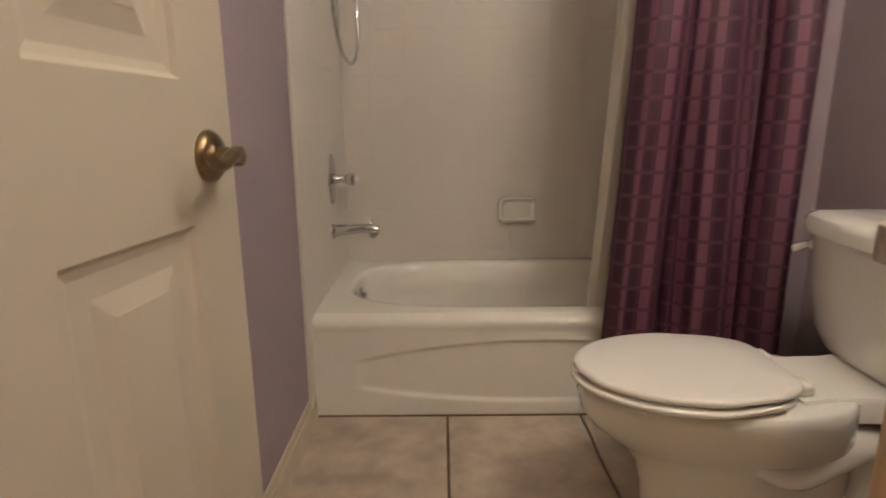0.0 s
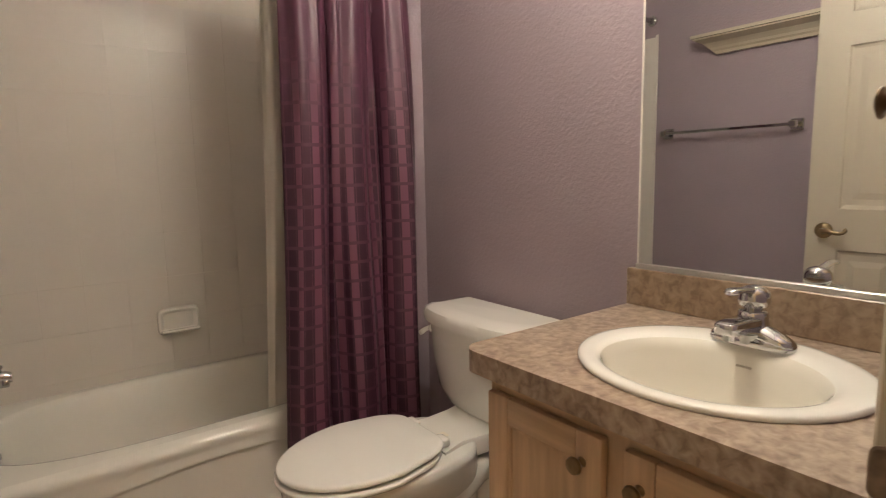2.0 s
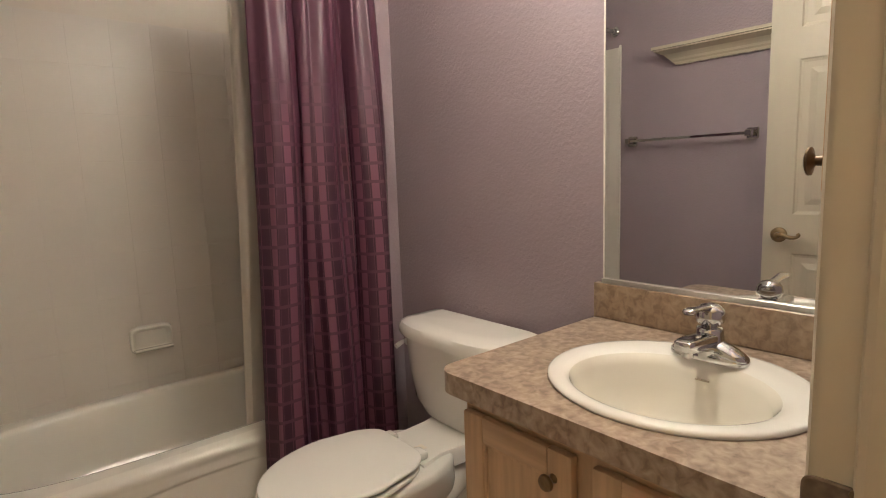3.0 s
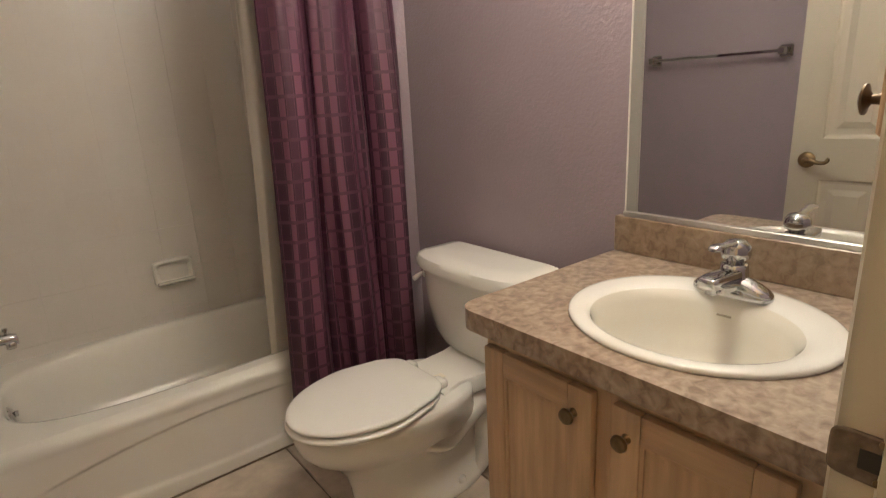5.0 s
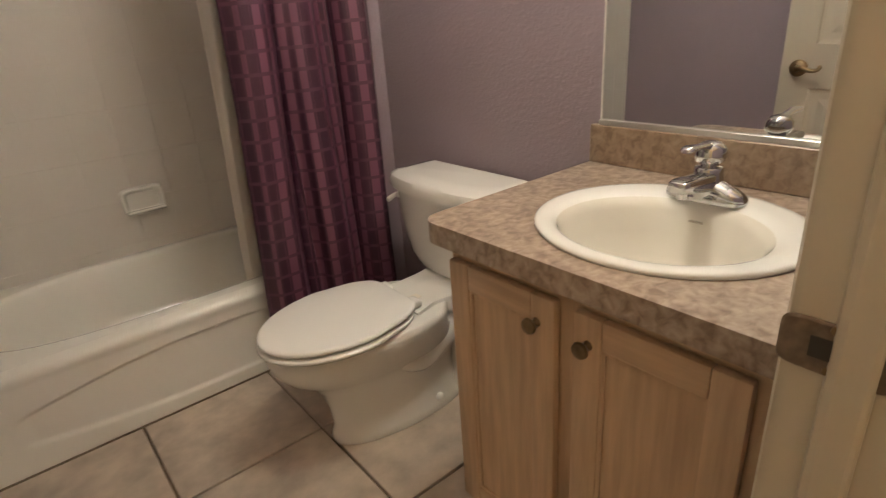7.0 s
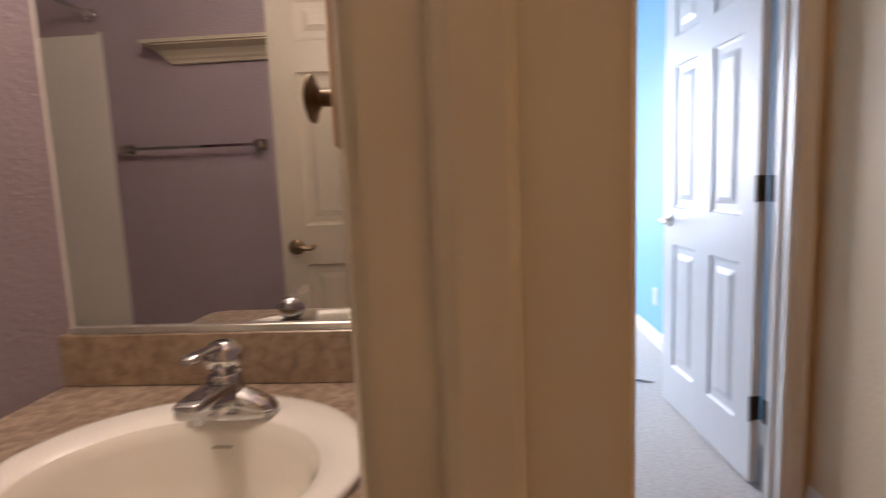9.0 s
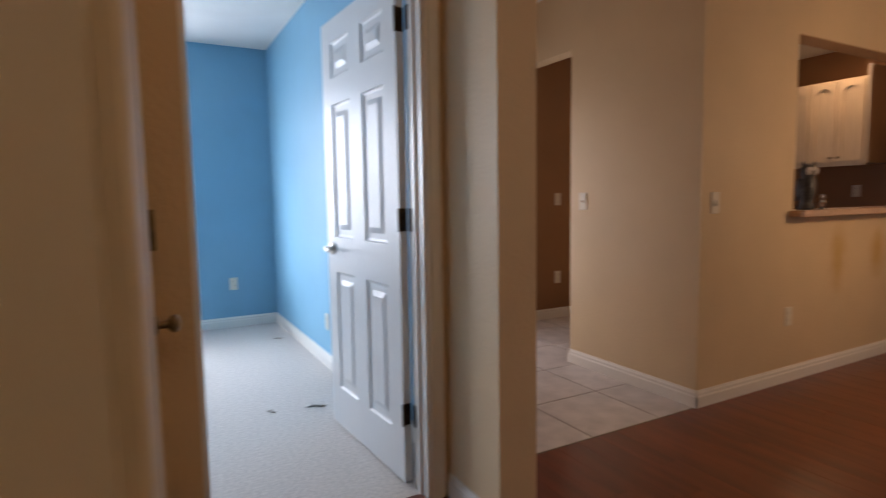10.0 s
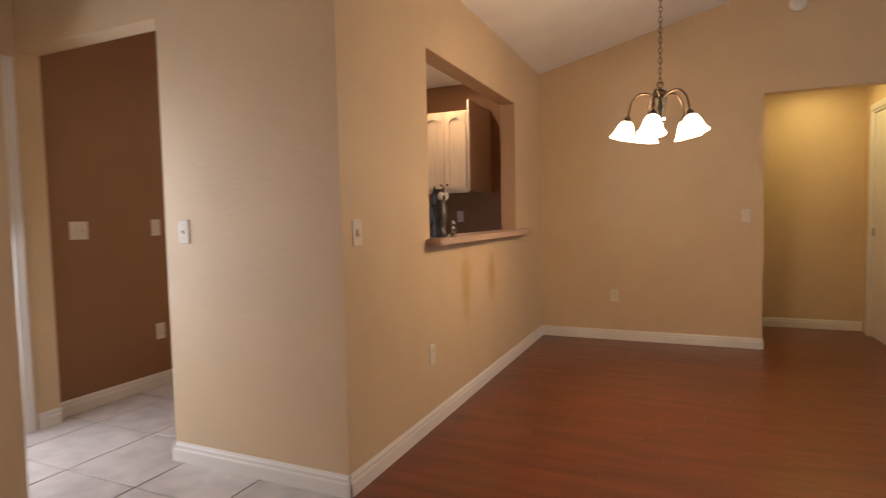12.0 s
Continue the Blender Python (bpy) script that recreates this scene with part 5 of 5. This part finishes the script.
def chandelier():
    c = thing("chandelier", "bronze five-arm chandelier with lit frosted bell shades", "chandelier")
    cx, cy, top = 1.326, -3.78, 1.852
    ceil = 2.535 + 0.25 * (XK - cx)
    part("canopy", lathe([(0.065, 0), (0.062, -0.012), (0.03, -0.028), (0.008, -0.036)], 24, pose(cx, cy, ceil + 0.012)), CHANDB, c, "", 40)
    link = mesh_of("chain_link", tube(bmesh.new(), [(0.0075 * math.cos(a), 0, 0.017 * math.sin(a)) for a in [math.tau * k / 14 for k in range(14)]], 0.0022, 6, True), CHANDB, 60)
    z, k = top + 0.045, 0
    while z < ceil - 0.03:
        ob = new("chain_link", link)
        ob.matrix_world = pose(cx, cy, z, 0, 0, 90 * (k % 2))
        ob.parent = c
        z, k = z + 0.0275, k + 1
    part("top_loop", tube(bmesh.new(), [(cx + (0.013 + 0.010 * math.sin(a)) * math.cos(a), cy, top + 0.022 + 0.018 * math.sin(a)) for a in [math.tau * q / 18 for q in range(18)]], 0.003, 8, True), CHANDB, c, "", 60)
    part("hub", lathe([(0.004, 0.006), (0.012, 0.002), (0.034, -0.012), (0.036, -0.02), (0.020, -0.026), (0.010, -0.032)], 24, pose(cx, cy, top)), CHANDB, c, "", 40)
    part("column", lathe([(0.008, 0), (0.008, -0.05), (0.014, -0.058), (0.012, -0.075), (0.007, -0.085), (0.007, -0.13)], 18, pose(cx, cy, top - 0.03)), CHANDB, c, "", 40)
    part("glass_cup", lathe([(0.030, 0), (0.026, -0.018), (0.012, -0.034), (0.002, -0.04)], 20, pose(cx, cy, top - 0.155)), GLASS, c, "small clear glass cup", 50)
    part("glass_column", lathe([(0.030, 0.0), (0.034, -0.02), (0.026, -0.07), (0.020, -0.11), (0.017, -0.11), (0.023, -0.07), (0.031, -0.02), (0.027, 0.0)], 20, pose(cx, cy, top - 0.036)), GLASS, c, "clear glass column sleeve", 50)
    for i in range(5):
        a = radians(72 * i + 8)
        u = Vector((math.cos(a), math.sin(a), 0))
        o = Vector((cx, cy, top))
        pts = curve([o + u * 0.022 + Vector((0, 0, -0.040)), o + u * 0.06 + Vector((0, 0, -0.020)), o + u * 0.11 + Vector((0, 0, -0.020)), o + u * 0.15 + Vector((0, 0, -0.066)), o + u * 0.168 + Vector((0, 0, -0.145))], 8)
        arm = part("arm", tube(bmesh.new(), pts, 0.0055, 10), CHANDB, c, "", 70)
        tilt = Matrix.Translation(o + u * 0.168 + Vector((0, 0, -0.145))) @ Matrix.Rotation(radians(-14), 4, Vector((-u.y, u.x, 0)))
        cup = lathe([(0.008, 0.012), (0.016, 0.004), (0.021, -0.012), (0.021, -0.022), (0.012, -0.024)], 18, tilt)
        part("socket_cup", cup, CHANDB, arm, "", 40)
        sh = lathe([(0.018, -0.016), (0.030, -0.024), (0.042, -0.044), (0.050, -0.072), (0.060, -0.098), (0.074, -0.116), (0.071, -0.116), (0.056, -0.096), (0.046, -0.072), (0.038, -0.046), (0.026, -0.028), (0.015, -0.022)], 28, tilt)
        part("shade", sh, SHADE, arm, "lit frosted glass bell shade", 60)
    return c


chandelier()
sm = thing("smoke_detector", "round white smoke detector high on the dining wall", "smoke detector")
part("case", lathe([(0.062, 0), (0.062, 0.018), (0.050, 0.030), (0.020, 0.034), (0.002, 0.034)], 28, pose(0.375, YF, 2.845, -90, 0, 0)), WHITE_TRIM, sm, "", 40)

# far hall: white door in its frame
ff = door_frame("door_frame", "white door frame in the far hall", (-0.36, -6.70), (-0.36, -5.99), 2.06, 0.12, (1, 0), WHITE_TRIM, casings=(1, 0))
fd = thing("hall_door", "white slab door ajar in the far hall", "door")
part("leaf", boxm(-0.40, -0.365, -6.67, -6.02, 0.012, 2.03, 0.002), WHITE_TRIM, fd)
part("latch", boxm(-0.364, -0.358, -6.655, -6.63, 0.93, 1.0, 0.001), DARKB, fd, "dark bronze latch")
# unseen fixture, assumed for the yellow light in the far hall
fl = thing("assumed_hall_fixture", "assumed round flush light on the far hall ceiling, out of view", "lamp")
part("diffuser", lathe([(0.11, 0.0), (0.11, -0.02), (0.08, -0.05), (0.002, -0.06)], 28, pose(0.1, -6.45, H)), WHITE_TRIM, fl, "", 50)

# ---- kitchen behind the pass-through ----
def upper_cabinet(x0, x1, side=False):
    k = thing("wall_cabinet", "whitewashed upper kitchen cabinet with arched doors", "cabinet", "upper kitchen cabinets")
    y0, z0, z1 = -5.37, 1.44, 2.18
    part("body", boxm(x0, x1, -5.995, y0 - 0.02, z0, z1), CABSIDE, k, "pale laminate cabinet side")
    part("face_frame", boxm(x0, x1, y0 - 0.0198, y0, z0, z1), CABWHITE, k)
    n = 2
    w = (x1 - x0 - 0.02 - 0.012) / n
    for i in range(n):
        a = x0 + 0.010 + i * (w + 0.012)
        b, c0, c1, fr = a + w, z0 + 0.015, z1 - 0.02, 0.045
        bm = bmesh.new()
        arch = [(a + fr + (w - 2 * fr) * q / 12, c1 - fr - 0.045 * (abs(2 * q / 12 - 1) ** 2.2)) for q in range(13)]
        inner = [(a + fr, c0 + fr), *arch, (b - fr, c0 + fr)]
        outer = [(a, c0), *[(a + w * q / 12, c1) for q in range(13)], (b, c0)]
        for y in (y0 + 0.018,):
            vo = [bm.verts.new((x, y, z)) for x, z in outer]
            vi = [bm.verts.new((x, y, z)) for x, z in inner]
            vb = [bm.verts.new((x, y - 0.0165, z)) for x, z in inner]
            vr = [bm.verts.new((x, y0 + 0.0005, z)) for x, z in outer]
            m = len(vo)
            for q in range(m):
                p = (q + 1) % m
                bm.faces.new((vo[q], vo[p], vi[p], vi[q]))
                bm.faces.new((vi[q], vi[p], vb[p], vb[q]))
                bm.faces.new((vr[q], vr[p], vo[p], vo[q]))
            bm.faces.new(vb)
        d = part("door", bm, CABWHITE, k)
        kx = b - 0.025 if i == 0 else a + 0.025
        part("knob", lathe([(0.006, 0), (0.005, 0.010), (0.012, 0.014), (0.012, 0.020), (0.002, 0.023)], 14, pose(kx, y0 + 0.018, c0 + 0.03, -90, 0, 0)), DARKB, d, "dark knob", 40)
    if side:
        part("side_panel", boxm(x0 - 0.019, x0 - 0.0005, -5.995, y0 + 0.004, z0 - 0.012, z1 + 0.095), CABSIDE, k, "pale grey laminate end panel")
    part("light_rail", boxm(x0, x1, y0 - 0.035, y0 - 0.0005, z0 - 0.03, z0 - 0.0005), CABWHITE, k)
    return k


upper_cabinet(3.075, 3.54, True)
upper_cabinet(3.545, 4.10)
kc = thing("kitchen_counter", "brown laminate kitchen counter along the brown wall", "countertop")
part("slab", boxm(2.64, 4.40, -5.995, -5.36, 0.87, 0.91, 0.004), COUNTER, kc)
part("base_cabinet", boxm(2.66, 4.38, -5.99, -5.40, 0.0, 0.8695), CABWHITE, kc)
switch_plate("outlet", "ivory outlet on the brown kitchen wall", faces(3.415, -6.0, 1.184, "+y"), 1, PLASTIC, False)
dl = thing("downlight", "recessed kitchen ceiling downlight", "lamp")
part("trim_ring", lathe([(0.085, 0), (0.085, -0.006), (0.062, -0.008)], 28, pose(3.22, -5.06, HB)), WHITE_TRIM, dl, "", 40)
part("lens", lathe([(0.060, -0.0085), (0.055, -0.012), (0.002, -0.013)], 28, pose(3.22, -5.06, HB)), GLOW, dl, "", 40)

# assumed living room window, unseen beyond the walked line, as a daylight source
wn2 = thing("window_2", "assumed wide living room window with white frame, out of view", "window", kind="structure")
for y0, y1, z0, z1 in ((-4.7, -4.65, 0.5, 2.3), (-2.25, -2.2, 0.5, 2.3), (-4.65, -2.25, 0.5, 0.55), (-4.65, -2.25, 2.25, 2.3), (-3.475, -3.425, 0.55, 2.25)):
    part("window_frame", boxm(-3.27, -3.21, y0, y1, z0, z1), WHITE_TRIM, wn2)
for y0, y1 in ((-4.65, -3.475), (-3.425, -2.25)):
    pn = part("pane", boxm(-3.243, -3.237, y0, y1, 0.55, 2.25), GLASS, wn2)
    pn.visible_shadow = False

# ---- tiles and planks ----
def shared_slab(name, w, d, h, bevel, material):
    bm = boxm(-w / 2, w / 2, -d / 2, d / 2, -h, 0)
    top = [e for e in bm.edges if all(v.co.z > -1e-6 for v in e.verts)]
    bmesh.ops.bevel(bm, geom=top, offset=bevel, segments=1, affect="EDGES")
    return mesh_of(name, bm, material)


def lay(parent, name, x0, x1, y0, y1, w, d, ox, oy, gap, h, bevel, material, stagger=False):
    """Pieces on a grid of w by d with an origin, cut at the edges of the area."""
    made = {}
    j0, j1 = math.floor((y0 - oy) / d), math.ceil((y1 - oy) / d)
    rnd = random.Random(3)
    for j in range(j0, j1):
        shift = rnd.uniform(0, w) if stagger else 0.0
        i0, i1 = math.floor((x0 - ox - shift) / w), math.ceil((x1 - ox - shift) / w)
        for i in range(i0, i1):
            a0, a1 = max(x0, ox + shift + i * w), min(x1, ox + shift + (i + 1) * w)
            b0, b1 = max(y0, oy + j * d), min(y1, oy + (j + 1) * d)
            if a1 - a0 < 0.02 or b1 - b0 < 0.02:
                continue
            key = (round(a1 - a0, 3), round(b1 - b0, 3))
            if key not in made:
                made[key] = shared_slab(name, key[0] - gap, key[1] - gap, h, bevel, material)
            ob = new(name, made[key])
            ob.location = ((a0 + a1) / 2, (b0 + b1) / 2, rnd.uniform(-0.0003, 0.0))
            ob.parent = parent
    return made


F = bpy.data.objects
lay(F["floor_1"], "tile", 0.0, 1.53, 0.262, 2.0, 0.436, 0.431, -0.004, 1.139, 0.008, 0.011, 0.002, FLOORT)
lay(F["floor_2"], "tile", XK + 0.004, XE + 0.08, -6.0, -1.08, 0.478, 0.474, XK, -2.131, 0.007, 0.011, 0.002, FOYERT)
lay(F["floor_4"], "plank", -1.4, XK - 0.004, -6.93, 0.258, 1.21, 0.128, -1.4, -6.93, 0.0007, 0.012, 0.0004, PLANK, True)
lay(F["floor_4"], "plank", -3.18, -1.4, YF, -0.63, 1.21, 0.256, -3.18, YF, 0.0007, 0.012, 0.0004, PLANK, True)
setting("trim_3", boxm(XK - 0.004, XK + 0.004, -2.396, -1.0, -0.012, 0.001), GROUT, "dark joint between wood and tile floors", category="trim")


def wall_tiles(parent_name, label, m, length, z0, z1, w, h, ox=0.0):
    """Glazed tiles on a thin joint bed; the wall's plane is local xz and the tiles look along local -y."""
    bed = setting(parent_name, boxm(0, length, -0.0080, -0.0005, z0, z1), WALLG, label, category="wall tile")
    bed.matrix_world = m
    made = {}
    rnd = random.Random(7)
    nz = math.ceil((z1 - z0) / h)
    for k in range(nz):
        for i in range(math.floor(-ox / w), math.ceil((length - ox) / w)):
            a0, a1 = max(0, ox + i * w), min(length, ox + (i + 1) * w)
            c1 = z1 - k * h
            c0 = max(z0, c1 - h)
            if a1 - a0 < 0.02 or c1 - c0 < 0.02:
                continue
            key = (round(a1 - a0, 3), round(c1 - c0, 3))
            if key not in made:
                made[key] = shared_slab("wall_tile", key[0] - 0.0008, key[1] - 0.0008, 0.005, 0.0006, WALLT)
            ob = new("wall_tile", made[key])
            ob.matrix_world = m @ Matrix.Translation(((a0 + a1) / 2, -0.0098 + rnd.uniform(-0.0001, 0.0), (c0 + c1) / 2)) @ Euler((radians(90 + rnd.uniform(-0.03, 0.03)), 0, radians(rnd.uniform(-0.03, 0.03)))).to_matrix().to_4x4()
            ob.parent = bed
            ob.matrix_parent_inverse = m.inverted()
    return bed


wall_tiles("wall_tile_back", "white glazed tile behind the tub", pose(0.010, 2.745, 0), 1.442, 0.335, 1.86, 0.1475, 0.184, 0.115)
wall_tiles("wall_tile_left", "white glazed tile at the tub's faucet end", pose(0, 1.945, 0, 0, 0, 90), 0.80, 0.335, 1.86, 0.1475, 0.184, 0.06)
wall_tiles("wall_tile_right", "white glazed tile at the tub's curtain end", pose(1.452, 2.745, 0, 0, 0, -90), 0.75, 0.335, 1.86, 0.1475, 0.184, 0.06)
setting("trim_4", boxm(0.0005, 0.012, 1.930, 1.944, 0.0, 1.872, 0.004, 2), WALLT, "white bullnose edge of the tub tile", category="trim")
setting("trim_5", boxm(0.0005, 0.0095, 1.945, 1.998, 0.0, 0.335), WALLT, "white tile strip beside the tub", category="trim")
